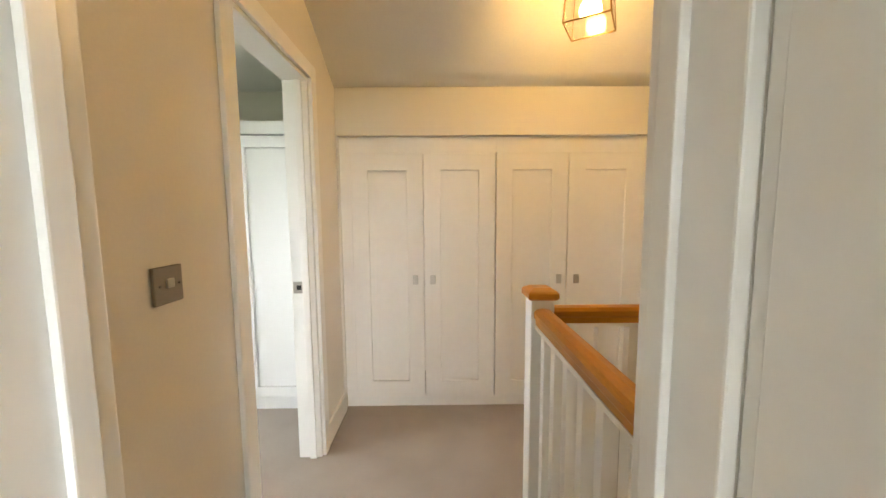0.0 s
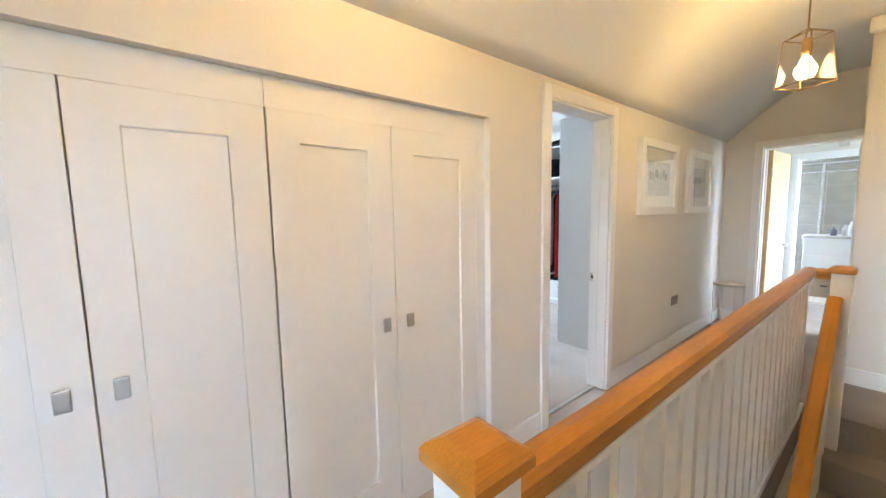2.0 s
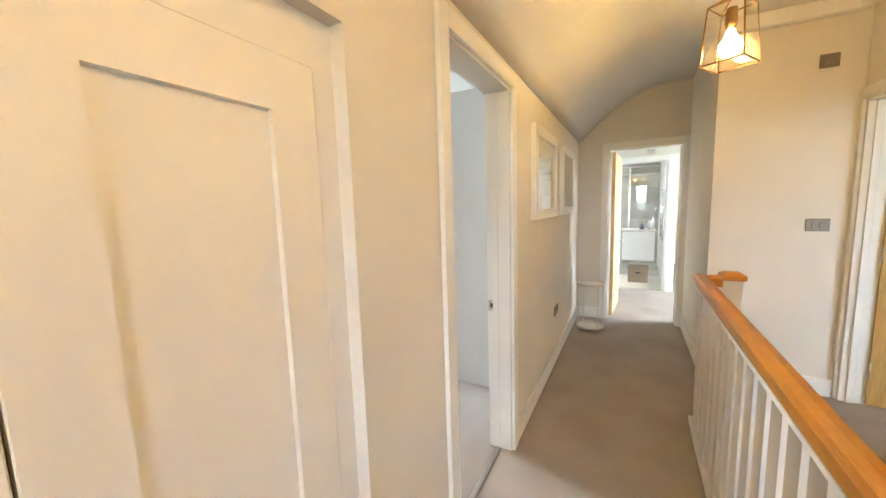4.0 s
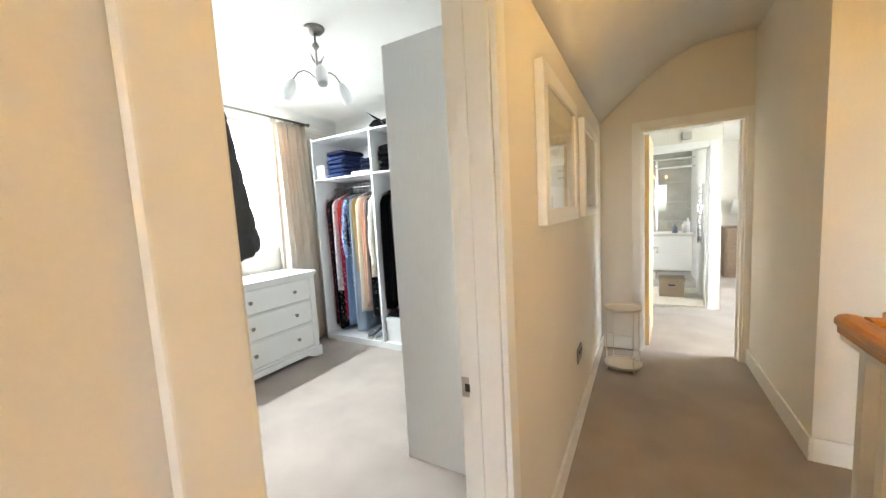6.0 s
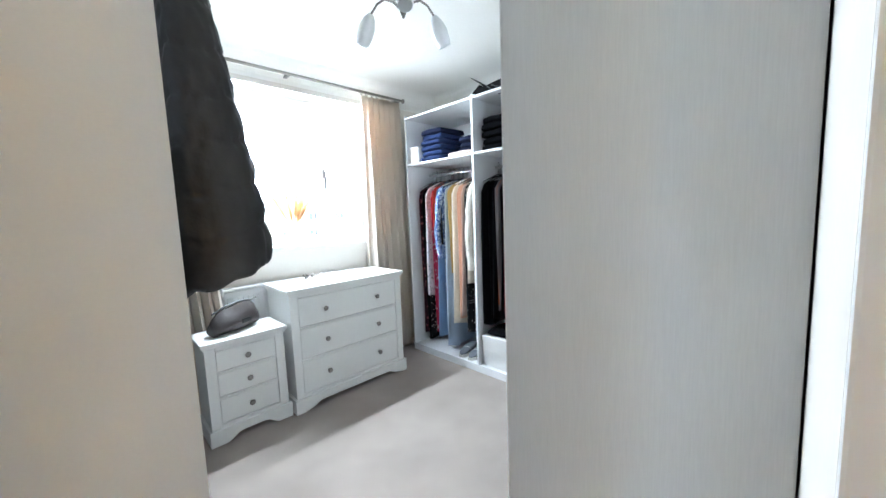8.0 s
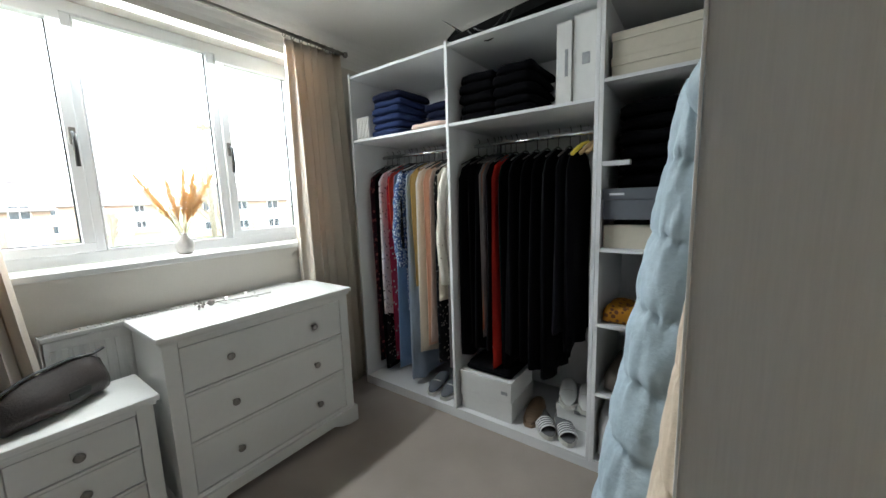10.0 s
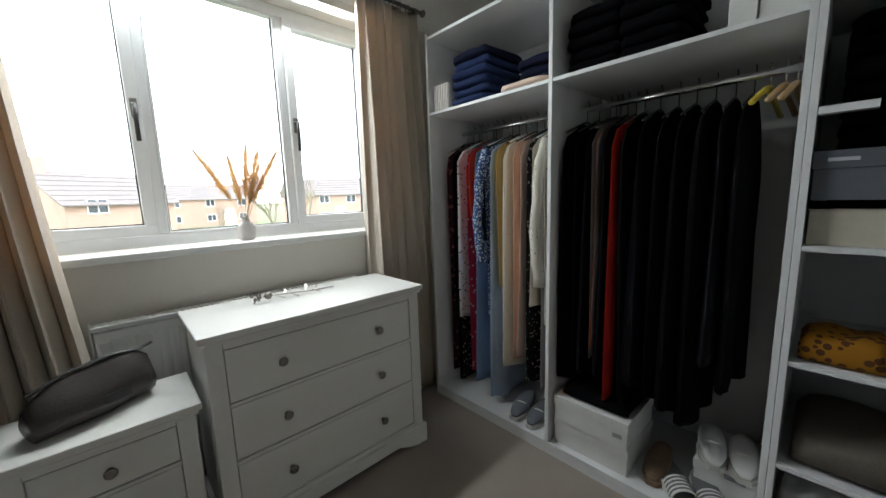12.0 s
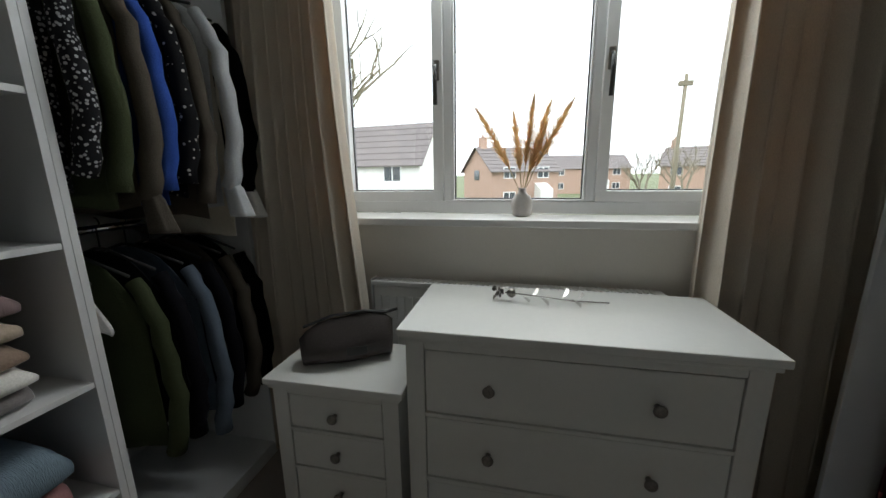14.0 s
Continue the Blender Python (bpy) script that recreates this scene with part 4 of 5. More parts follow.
def curtain(x0, x1, b0, b1, folds, seed):
    """pleated cloth hung from the pole; its head from x0 to x1, its foot from b0 to b1"""
    ob = thing("curtain", "full-length oatmeal linen curtain drawn back in deep folds", "curtain", "curtains at the window")
    rng = random.Random(seed)
    ph = [rng.uniform(0.7, 1.3) for _ in range(folds + 1)]
    nu, nz = folds * 10, 16
    loops = []
    for j in range(nz + 1):
        t = j / nz
        zz = 2.385 - t * 2.36
        a, b = x0 + (b0 - x0) * t ** 1.6, x1 + (b1 - x1) * t ** 1.6
        amp = 0.024 + 0.024 * min(1, t * 3)
        row = []
        for i in range(nu + 1):
            u = i / nu
            f = u * folds
            k = ph[int(min(f, folds))]
            wob = 0.012 * math.sin(3.1 * u + 5 * t + seed) * t
            row.append((a + (b - a) * u + 0.007 * math.sin(4 * math.pi * f + 0.4) + wob, PY - 0.005 + amp * k * math.sin(2 * math.pi * f) + 0.008 * math.sin(11 * u + 4 * t), zz))
        loops.append(row + [(px, py + 0.004, pz) for px, py, pz in row[::-1]])
    c = loft(loops)
    part("cloth", c, M_CURTAIN, ob, smooth=True)
    for i in range(folds + 1):
        x = x0 + (x1 - x0) * i / folds
        ring = tube([(x, PY + 0.019 * math.cos(a), PZ - 0.008 + 0.019 * math.sin(a)) for a in [2 * math.pi * k / 14 for k in range(15)]], 0.003, 6)
        part("ring", ring, M_PEWTER, ob, "dark pewter curtain ring", smooth=True)
    return ob


curtain(0.58, 0.99, 0.46, 1.12, 9, 1)
curtain(2.285, 2.69, 2.28, 2.78, 7, 2)


# ---- wardrobes ----
XA, AB = 2.66, 3.255
wa = thing("open_wardrobe", "white open-fronted fitted wardrobe of three crowded bays", "wardrobe")
part("plinth", box(XA + 0.004, AB, 0.70, 2.82, 0.0, 0.045), M_WARD, wa)
for y0, y1 in ((2.802, 2.82), (1.991, 2.009), (1.191, 1.209), (1.172, 1.190), (0.70, 0.718)):
    part("upright", box(XA, AB, y0, y1, 0.046, 2.24, 0.0012), M_WARD, wa)
part("back", box(AB + 0.0005, AB + 0.008, 0.70, 2.82, 0.0, 2.24), M_WARD, wa)
for y0, y1, zs in ((2.0095, 2.8015, (0.0625, 1.80, 2.2235)), (1.2095, 1.9905, (0.0625, 1.80, 2.2235)), (0.7185, 1.1715, (0.0625, 0.42, 0.77, 1.13, 1.87, 2.2235))):
    for z in zs:
        part("shelf", box(XA + 0.003, AB, y0, y1, z - 0.016, z, 0.001), M_WARD, wa)
for y0, y1 in ((2.0095, 2.8015), (1.2095, 1.9905)):
    part("hanging_rail", tube([(2.95, y0, 1.70), (2.95, y1, 1.70)], 0.013, 12), M_CHROME, wa, "chrome hanging rail", smooth=True)
for y0, y1 in ((1.06, 1.17), (0.72, 0.85)):
    part("basket_runner", box(2.66, 2.70, y0, y1, 1.50, 1.52), M_WARD, wa)

wbx = thing("panelled_wardrobe", "white closed wardrobe with a grained side panel beside the door", "wardrobe")
part("side_panel", box(1.385, 1.403, 0.135, 0.806, 0.0, 2.21, 0.002), M_WARDP, wbx)
part("edge_strip", box(1.384, 1.404, 0.8065, 0.81, 0.0, 2.21, 0.001), M_TRIM, wbx, "white edge strip")
part("carcass", boxes((1.4035, 2.27, 0.135, 0.72, 0.06, 2.21), (1.4035, 2.27, 0.135, 0.68, 0, 0.0595)), M_WARD, wbx)
for a, b in ((1.407, 1.834), (1.838, 2.266)):
    part("door", box(a, b, 0.7205, 0.738, 0.07, 2.185, 0.002), M_WARDP, wbx)
for x in (1.62, 1.93):
    part("coat_hook", tube([(x, 0.739, 1.60), (x, 0.775, 1.595), (x, 0.782, 1.615)], 0.005, 8), M_STEEL, wbx, "steel coat hook", smooth=True)

XC = 0.58
wc = thing("open_wardrobe", "white open-fronted wardrobe with folded knits and hanging shirts", "wardrobe")
part("plinth", box(0.01, XC - 0.004, 0.95, 2.90, 0.0, 0.045), M_WARD, wc)
for y0, y1 in ((0.95, 0.968), (1.60, 1.618), (2.26, 2.278), (2.279, 2.297), (2.882, 2.90)):
    part("upright", box(0.01, XC, y0, y1, 0.046, 2.24, 0.0012), M_WARD, wc)
part("back", box(0.002, 0.0095, 0.95, 2.90, 0.0, 2.24), M_WARD, wc)
for y0, y1, zs in ((0.9685, 1.5995, (0.0625, 0.76, 1.14, 1.50, 2.2235)), (1.6185, 2.2595, (0.0625, 0.42, 0.76, 1.14, 1.50, 1.86, 2.2235)), (2.2975, 2.8815, (0.0625, 2.2235))):
    for z in zs:
        part("shelf", box(0.01, XC - 0.003, y0, y1, z - 0.016, z, 0.001), M_WARD, wc)
for z in (1.98, 1.13):
    part("hanging_rail", tube([(0.30, 2.2975, z), (0.30, 2.8815, z)], 0.013, 12), M_CHROME, wc, "chrome hanging rail", smooth=True)


# ---- hanging clothes ----
def garment(name, label, material, cx, y, rail, hem, half, thick, seed, group, out=-1, sleeve=0.0, shoulder=0.10, hanger=M_BLACK, cuff=None):
    """a garment on a hanger across the rail: wide along x, thin along y, with folds running down; out: the side that faces the room"""
    rng = random.Random(seed)
    ob = thing(name, label, name.replace("_", " "), group)
    top = rail - 0.075
    n, m = 36, 18
    p1, p2 = rng.uniform(0, 6), rng.uniform(2.5, 5)
    loops = []
    for j in range(m + 1):
        t = j / m
        z = top - (top - hem) * t
        w = half * min(1, 0.22 + 0.78 * min(1, (top - z) / shoulder) ** 0.6) * (1 + 0.10 * math.sin(p1 + 2 * t) * t)
        th = thick * (0.35 + 0.65 * min(1, t * 4)) * (1 + 0.25 * t)
        ring = []
        for k in range(n):
            a = 2 * math.pi * k / n
            c, s = math.cos(a), math.sin(a)
            f = 0.35 * thick * t * math.sin(p2 * 2.2 * c + p1 + 1.5 * t) + 0.22 * thick * t * math.sin(11 * c + 3 * p1 + 2 * t) + 0.10 * thick * math.sin(23 * c + p1)
            sag = 0.012 * math.sin(5 * c + p1) * (1 if j == m else 0)
            ring.append((cx + w * math.copysign(abs(c) ** 0.8, c), y + th * s * (0.6 + 0.4 * abs(s)) + f, z + sag))
        loops.append(ring)
    part("body", loft(loops), material, ob, smooth=True)
    if sleeve:
        pts = [(cx + out * half * 0.86, y + thick * 0.3, top - 0.07), (cx + out * (half + 0.03), y + thick * 0.5, top - 0.2), (cx + out * (half + 0.05), y + thick * 0.4, top - 0.2 - sleeve * 0.5), (cx + out * (half + 0.02), y + thick * 0.2, top - 0.15 - sleeve)]
        fine = []
        for a, b in zip(pts, pts[1:]):
            fine += [Vector(a).lerp(Vector(b), u / 4) for u in range(4)]
        fine.append(Vector(pts[-1]))
        part("sleeve", tube([p + Vector((0.006 * math.sin(9 * i + p1), 0.004 * math.cos(7 * i), 0)) for i, p in enumerate(fine)], 0.023, 10, 1.25), material, ob, smooth=True)
        if cuff:
            e = fine[-1]
            part("cuff", loft([[(e.x + r * (1 + 0.18 * math.sin(6 * q + 9 * h)) * math.cos(q) + 0.25 * h * out, e.y + 0.7 * r * math.sin(q), e.z + 0.015 - h) for q in [2 * math.pi * v / 20 for v in range(20)]] for r, h in ((0.024, 0.0), (0.034, 0.02), (0.036, 0.045), (0.044, 0.10), (0.046, 0.115))]), cuff, ob, "loose pale cuff", smooth=True)
    part("hanger", merge(tube([(cx - half * 0.85, y, top - 0.05), (cx - 0.02, y, top + 0.012), (cx + 0.02, y, top + 0.012), (cx + half * 0.85, y, top - 0.05)], 0.005, 6),
                         tube([(cx, y, top + 0.01), (cx, y, rail + 0.004)] + [(cx + 0.018 * math.sin(a), y, rail + 0.004 + 0.018 * (1 - math.cos(a)) - 0.0) for a in (0.8, 1.6, 2.4, 3.1)], 0.0022, 6)), hanger, ob, "clothes hanger", smooth=True)
    return ob


C_BLACK = cloth("black_cloth", (0.004, 0.004, 0.005), Specular_IOR_Level=0.03)
C_COAL = cloth("charcoal_cloth", (0.010, 0.010, 0.013), Specular_IOR_Level=0.05)
C_NAVY = cloth("navy_cloth", (0.008, 0.011, 0.03))
C_WHITE = cloth("white_cotton", (0.80, 0.78, 0.74))
C_CREAM = cloth("cream_cotton", (0.70, 0.64, 0.53))
C_PEACH = cloth("peach_cloth", (0.68, 0.42, 0.30))
C_BLUSH = cloth("blush_cloth", (0.72, 0.55, 0.47))
C_MUST = cloth("ochre_cloth", (0.42, 0.28, 0.10))
C_RED = cloth("red_cloth", (0.55, 0.05, 0.03))
C_CRIM = cloth("bright_red_cloth", (0.62, 0.035, 0.025))
C_RUST = cloth("rust_cloth", (0.48, 0.13, 0.05))
C_DENIM = cloth("pale_denim", (0.20, 0.30, 0.46), grain=0.2)
C_SKY = cloth("pale_blue_cloth", (0.38, 0.46, 0.58))
C_GREY = cloth("taupe_grey_cloth", (0.26, 0.24, 0.24))
C_OLIVE = cloth("olive_cloth", (0.05, 0.06, 0.03))
C_BROWN = cloth("brown_grey_cloth", (0.085, 0.072, 0.058))
C_COBALT = cloth("cobalt_cloth", (0.03, 0.08, 0.33))
C_SATIN = cloth("white_satin", (0.60, 0.62, 0.64), 0.35)
C_DOT = spotted("black_dotted_cloth", (0.012, 0.012, 0.014), (0.65, 0.62, 0.58), 48, 0.22)
C_WDOT = spotted("white_dotted_cloth", (0.66, 0.62, 0.62), (0.03, 0.02, 0.03), 46, 0.24)
C_FLOR = spotted("red_floral_cloth", (0.42, 0.03, 0.06), (0.55, 0.40, 0.38), 30, 0.25)
C_BLUEP = spotted("blue_printed_cloth", (0.05, 0.09, 0.22), (0.52, 0.58, 0.66), 75, 0.42)
C_BIRCH = spotted("cream_flecked_cloth", (0.62, 0.58, 0.50), (0.18, 0.16, 0.13), 38, 0.16)
C_ROSE = spotted("dark_rose_cloth", (0.05, 0.012, 0.02), (0.34, 0.10, 0.10), 26, 0.28)
C_KNIT = spotted("black_flecked_knit", (0.015, 0.015, 0.017), (0.40, 0.40, 0.40), 90, 0.35)

G1 = "clothes on the first rail"
# kind, words, cloth, hem height, half width, half thickness, sleeve
ROW = [("dress", "black dress with rose flowers on a hanger", C_ROSE, 0.16, 0.20, 0.022, 0.0), ("dress", "long black dress on a hanger", C_BLACK, 0.10, 0.20, 0.020, 0.0), ("dress", "long black dress with white dots", C_DOT, 0.14, 0.21, 0.018, 0.0),
       ("blouse", "white dotted blouse on a hanger", C_WDOT, 0.55, 0.22, 0.018, 0.0), ("dress", "long red floral dress on a hanger", C_FLOR, 0.20, 0.20, 0.016, 0.0), ("top", "bright red top on a hanger", C_RED, 1.18, 0.225, 0.018, 0.0),
       ("jeans", "faded pale blue jeans on a hanger", C_DENIM, 0.16, 0.20, 0.018, 0.0), ("blouse", "black blouse with white dots on a hanger", C_DOT, 1.05, 0.215, 0.016, 0.0), ("blouse", "blue and white printed blouse on a hanger", C_BLUEP, 0.62, 0.235, 0.022, 0.55),
       ("skirt", "pale blue pleated skirt on a hanger", C_SKY, 0.10, 0.205, 0.020, 0.0), ("cardigan", "ochre cardigan on a hanger", C_MUST, 0.80, 0.22, 0.016, 0.0), ("shirt", "white cotton shirt on a hanger", C_WHITE, 0.42, 0.215, 0.020, 0.0),
       ("dress", "cream cotton dress on a hanger", C_CREAM, 0.34, 0.22, 0.018, 0.0), ("dress", "peach dress on a hanger", C_PEACH, 0.40, 0.225, 0.020, 0.0), ("blouse", "blush pink blouse on a hanger", C_BLUSH, 0.42, 0.225, 0.018, 0.0),
       ("dress", "black dotted dress on a hanger", C_DOT, 0.28, 0.20, 0.014, 0.0), ("cardigan", "cream cardigan on a hanger", C_CREAM, 0.72, 0.225, 0.016, 0.0), ("trousers", "taupe grey trousers on a hanger", C_GREY, 0.26, 0.205, 0.018, 0.0),
       ("jacket", "cream flecked jacket with loose sleeves on a hanger", C_BIRCH, 0.66, 0.24, 0.022, 0.62)]
for i, (kind, words, c, hem, half, thick, sl) in enumerate(ROW):
    y = 2.755 - 0.70 * i / (len(ROW) - 1)
    garment(kind, words, c, 2.955 + (0.012 * ((i * 7) % 3 - 1)), y, 1.70, hem, half, thick, 40 + i, G1, sleeve=sl, hanger=M_CHROME if i % 4 == 0 else M_BLACK)
G2 = "clothes on the second rail"
ROW = [("trousers", "black trousers on a hanger", C_BLACK, 0.40, 0.236, 0.030, 0.0)] * 3 + [("trousers", "grey trousers on a hanger", C_GREY, 0.52, 0.238, 0.004, 0.0), ("dress", "rust orange dress on a hanger", C_RUST, 0.60, 0.240, 0.007, 0.0), ("trousers", "slate grey trousers on a hanger", C_GREY, 0.50, 0.237, 0.004, 0.0),
       ("trousers", "black trousers on a hanger", C_BLACK, 0.42, 0.238, 0.030, 0.0), ("dress", "bright red dress with a long hem on a hanger", C_CRIM, 0.33, 0.246, 0.006, 0.0)] + [("coat", "long black coat on a hanger", C_BLACK, 0.38, 0.234, 0.036, 0.0)] * 5 + [("jacket", "charcoal jacket on a hanger", C_COAL, 0.55, 0.225, 0.030, 0.0), ("dress", "black dress on a hanger", C_BLACK, 0.50, 0.225, 0.030, 0.0)]
for i, (kind, words, c, hem, half, thick, sl) in enumerate(ROW):
    y = 1.965 - 0.88 * sum(ROW[q][5] + ROW[q + 1][5] for q in range(i))
    garment(kind, words, c, 2.955 + 0.007 * ((i * 5) % 3 - 1), y, 1.70, hem + 0.03 * ((i * 7) % 4), half, thick, 80 + i, G2, sleeve=sl)
M_YEL = mat("yellow_plastic", (0.62, 0.48, 0.05), 0.4)
M_HW = mat("hanger_wood", (0.42, 0.27, 0.13), 0.5, grain=0.15, scale=30)
for y, m, words in ((1.305, M_YEL, "empty yellow plastic clothes hanger on the rail"), (1.265, M_HW, "empty wooden clothes hanger on the rail"), (1.235, M_HW, "empty wooden clothes hanger on the rail")):
    h = thing("clothes_hanger", words, "hanger", "empty hangers")
    part("arms", tube([(2.74, y + 0.02, 1.575), (2.85, y, 1.63), (2.95, y, 1.65), (3.05, y, 1.63), (3.16, y - 0.02, 1.575)], 0.010, 8), m, h, smooth=True)
    part("hook", tube([(2.95, y, 1.655), (2.95, y, 1.70)] + [(2.95 + 0.018 * math.sin(a), y, 1.70 + 0.018 * (1 - math.cos(a))) for a in (0.8, 1.6, 2.4, 3.1)], 0.003, 6), M_CHROME, h, "steel hook", smooth=True)
G3 = "clothes on the upper rail by the curtain"
ROW = [("jumper", "black flecked knitted jumper on a hanger", C_KNIT, 1.25, 0.22, 0.026, 0.45), ("shirt", "olive shirt on a hanger", C_OLIVE, 1.22, 0.23, 0.026, 0.5), ("jacket", "brown grey cotton jacket on a hanger", C_BROWN, 1.20, 0.25, 0.028, 0.52), ("shirt", "cobalt blue striped shirt on a hanger", C_COBALT, 1.22, 0.24, 0.016, 0.50),
       ("blouse", "black blouse with white dots on a hanger", C_DOT, 1.24, 0.25, 0.026, 0.48), ("cardigan", "grey cardigan on a hanger", C_BROWN, 1.16, 0.25, 0.018, 0.55), ("blouse", "white satin blouse on a hanger", C_SATIN, 1.18, 0.30, 0.026, 0.50), ("blouse", "cream blouse on a hanger", C_CREAM, 1.08, 0.24, 0.014, 0.55),
       ("jacket", "black jacket with pale cuffs on a hanger", C_BLACK, 1.15, 0.25, 0.028, 0.52)]
for i, (kind, words, c, hem, half, thick, sl) in enumerate(ROW):
    garment(kind, words, c, 0.325, 2.335 + 0.52 * i / (len(ROW) - 1), 1.98, hem, half + 0.02, thick, 120 + i, G3, out=1, sleeve=sl, cuff={"satin": C_SATIN, "pale cuffs": C_WHITE, "brown grey": C_BROWN}.get(next((q for q in ("satin", "pale cuffs", "brown grey") if q in words), ""), None))
G4 = "clothes on the lower rail by the curtain"
ROW = [("shirt", "white shirt with a red collar on a hanger", C_WHITE, 0.86, 0.22, 0.024, 0.0), ("jacket", "olive jacket on a hanger", C_OLIVE, 0.42, 0.25, 0.026, 0.5), ("shirt", "navy shirt on a hanger", C_COAL, 0.45, 0.245, 0.022, 0.5), ("shirt", "slate blue shirt on a hanger", cloth("slate_blue_cloth", (0.11, 0.14, 0.18)), 0.46, 0.265, 0.026, 0.55),
       ("shirt", "charcoal shirt on a hanger", C_COAL, 0.46, 0.25, 0.024, 0.5), ("jacket", "grey tweed jacket on a hanger", C_BROWN, 0.48, 0.26, 0.028, 0.5), ("jacket", "black jacket on a hanger", C_BLACK, 0.44, 0.25, 0.03, 0.5)]
for i, (kind, words, c, hem, half, thick, sl) in enumerate(ROW):
    garment(kind, words, c, 0.325, 2.34 + 0.50 * i / (len(ROW) - 1), 1.13, hem, half, thick, 150 + i, G4, out=1, sleeve=sl, shoulder=0.18)


# ---- padded coats ----
def padded(label, material, cx, cy, z0, z1, rx, ry, baffles, seed, lean=(0, 0), hood=True, front=1, sleeve=True, swell=0.16):
    """a quilted coat hung by its collar: stacked swollen baffles, wider at the hem"""
    rng = random.Random(seed)
    ob = thing("padded_coat", label, "coat")
    n, m = 64, baffles * 12
    loops = []
    for j in range(m + 1):
        t = j / m
        z = z1 - (z1 - z0) * t
        puff = abs(math.sin(math.pi * baffles * t)) ** 0.35
        flare = 0.36 + 0.64 * min(1, t * 1.15) ** 0.9
        ring = []
        for k in range(n):
            a = 2 * math.pi * k / n
            c, s = math.cos(a), math.sin(a)
            r = flare * (1 - swell + swell * puff) + (0.006 + 0.07 * (1 - puff)) * math.sin(17 * a + seed + 5 * noise.noise((2 * c, 2 * s, 9 * t))) * (0.3 + abs(noise.noise((4 * c, 4 * s, baffles * t)))) + 0.06 * noise.noise((5 * c, 5 * s, 16 * t + seed)) * puff
            ring.append((cx + rx * r * math.copysign(abs(c) ** 0.85, c) + lean[0] * t, cy + ry * r * math.copysign(abs(s) ** 0.85, s) + lean[1] * t, z + 0.035 * c * t + 0.02 * noise.noise((2 * c, 2 * s, seed))))
        loops.append(ring)
    part("shell", loft(loops), material, ob, smooth=True)
    part("collar", lathe([(0.012, 0.05), (0.022, 0.05), (0.030, 0.03), (0.034, 0.0), (0.028, -0.03), (0.015, -0.02)], cx, cy, z1 - 0.01, 18), material, ob, "padded stand collar", smooth=True)
    if sleeve:
        pts = [Vector((cx - rx * 0.55, cy + ry * 0.35 * front, z1 - 0.08)), Vector((cx - rx * 0.85 + lean[0] * 0.5, cy + ry * 0.75 * front, z1 - 0.35)), Vector((cx - rx * 0.8 + lean[0] * 0.7, cy + ry * 0.8 * front + lean[1] * 0.5, z1 - 0.75))]
        loops = []
        for j in range(37):
            t = j / 36
            p = pts[0].lerp(pts[1], min(1, t * 2)) if t < 0.5 else pts[1].lerp(pts[2], t * 2 - 1)
            puff = abs(math.sin(math.pi * 5 * t)) ** 0.55
            r = (0.062 + 0.012 * puff) * (0.8 + 0.3 * t)
            loops.append([(p.x + r * math.cos(a), p.y + r * math.sin(a), p.z + 0.004 * math.sin(7 * a + j)) for a in [2 * math.pi * k / 16 for k in range(16)]])
        part("sleeve", loft(loops), material, ob, smooth=True)
    if hood:
        loops = []
        for j in range(17):
            t = j / 16
            r = math.sin(math.pi * (0.04 + 0.92 * t)) ** 0.6
            ring = []
            for k in range(28):
                a = 2 * math.pi * k / 28
                q = r * (1 + 0.16 * noise.noise((2.4 * math.cos(a), 2.4 * math.sin(a), 3 * t)) + 0.05 * math.sin(5 * a + 8 * t))
                ring.append((cx - 0.02 + 0.13 * q * math.cos(a), cy - 0.06 + 0.085 * q * math.sin(a) + 0.035 * (1 - t), z1 - 0.12 + 0.20 * t - 0.07 * math.cos(a) * t - 0.05 * math.sin(a) * t))
            loops.append(ring)
        part("hood", loft(loops), material, ob, "soft padded hood", smooth=True)
    return ob


M_PUFFB = mat("pale_blue_nylon", (0.36, 0.45, 0.50), 0.55, grain=0.05, scale=60, bump=0.5, big=0.05, bigscale=7)
M_PUFFC = mat("beige_nylon", (0.58, 0.47, 0.35), 0.55, grain=0.05, scale=60, bump=0.5, big=0.05, bigscale=7)
M_PUFFK = mat("black_nylon", (0.018, 0.017, 0.018), 0.45, grain=0.08, scale=60, bump=0.4, big=0.08, bigscale=7)
padded("long pale blue quilted padded coat hanging on the wardrobe door", M_PUFFB, 1.93, 0.80, 0.44, 1.62, 0.175, 0.135, 7, 3, lean=(0.0, 0.078), sleeve=False)
padded("long beige quilted padded coat hanging on the wardrobe door", M_PUFFC, 1.62, 0.765, 0.40, 1.44, 0.15, 0.065, 6, 8, lean=(0.0, 0.06), sleeve=False, hood=False)
padded("short black quilted padded jacket hanging at the wardrobe's end", M_PUFFK, 0.64, 1.06, 1.22, 1.88, 0.10, 0.085, 7, 5, hood=False, front=-1, sleeve=False, lean=(0.03, 0), swell=0.09)
garment("dress", "long black dress hanging at the wardrobe's end", C_BLACK, 0.41, 1.02, 1.45, 0.06, 0.155, 0.03, 300, "", out=1)


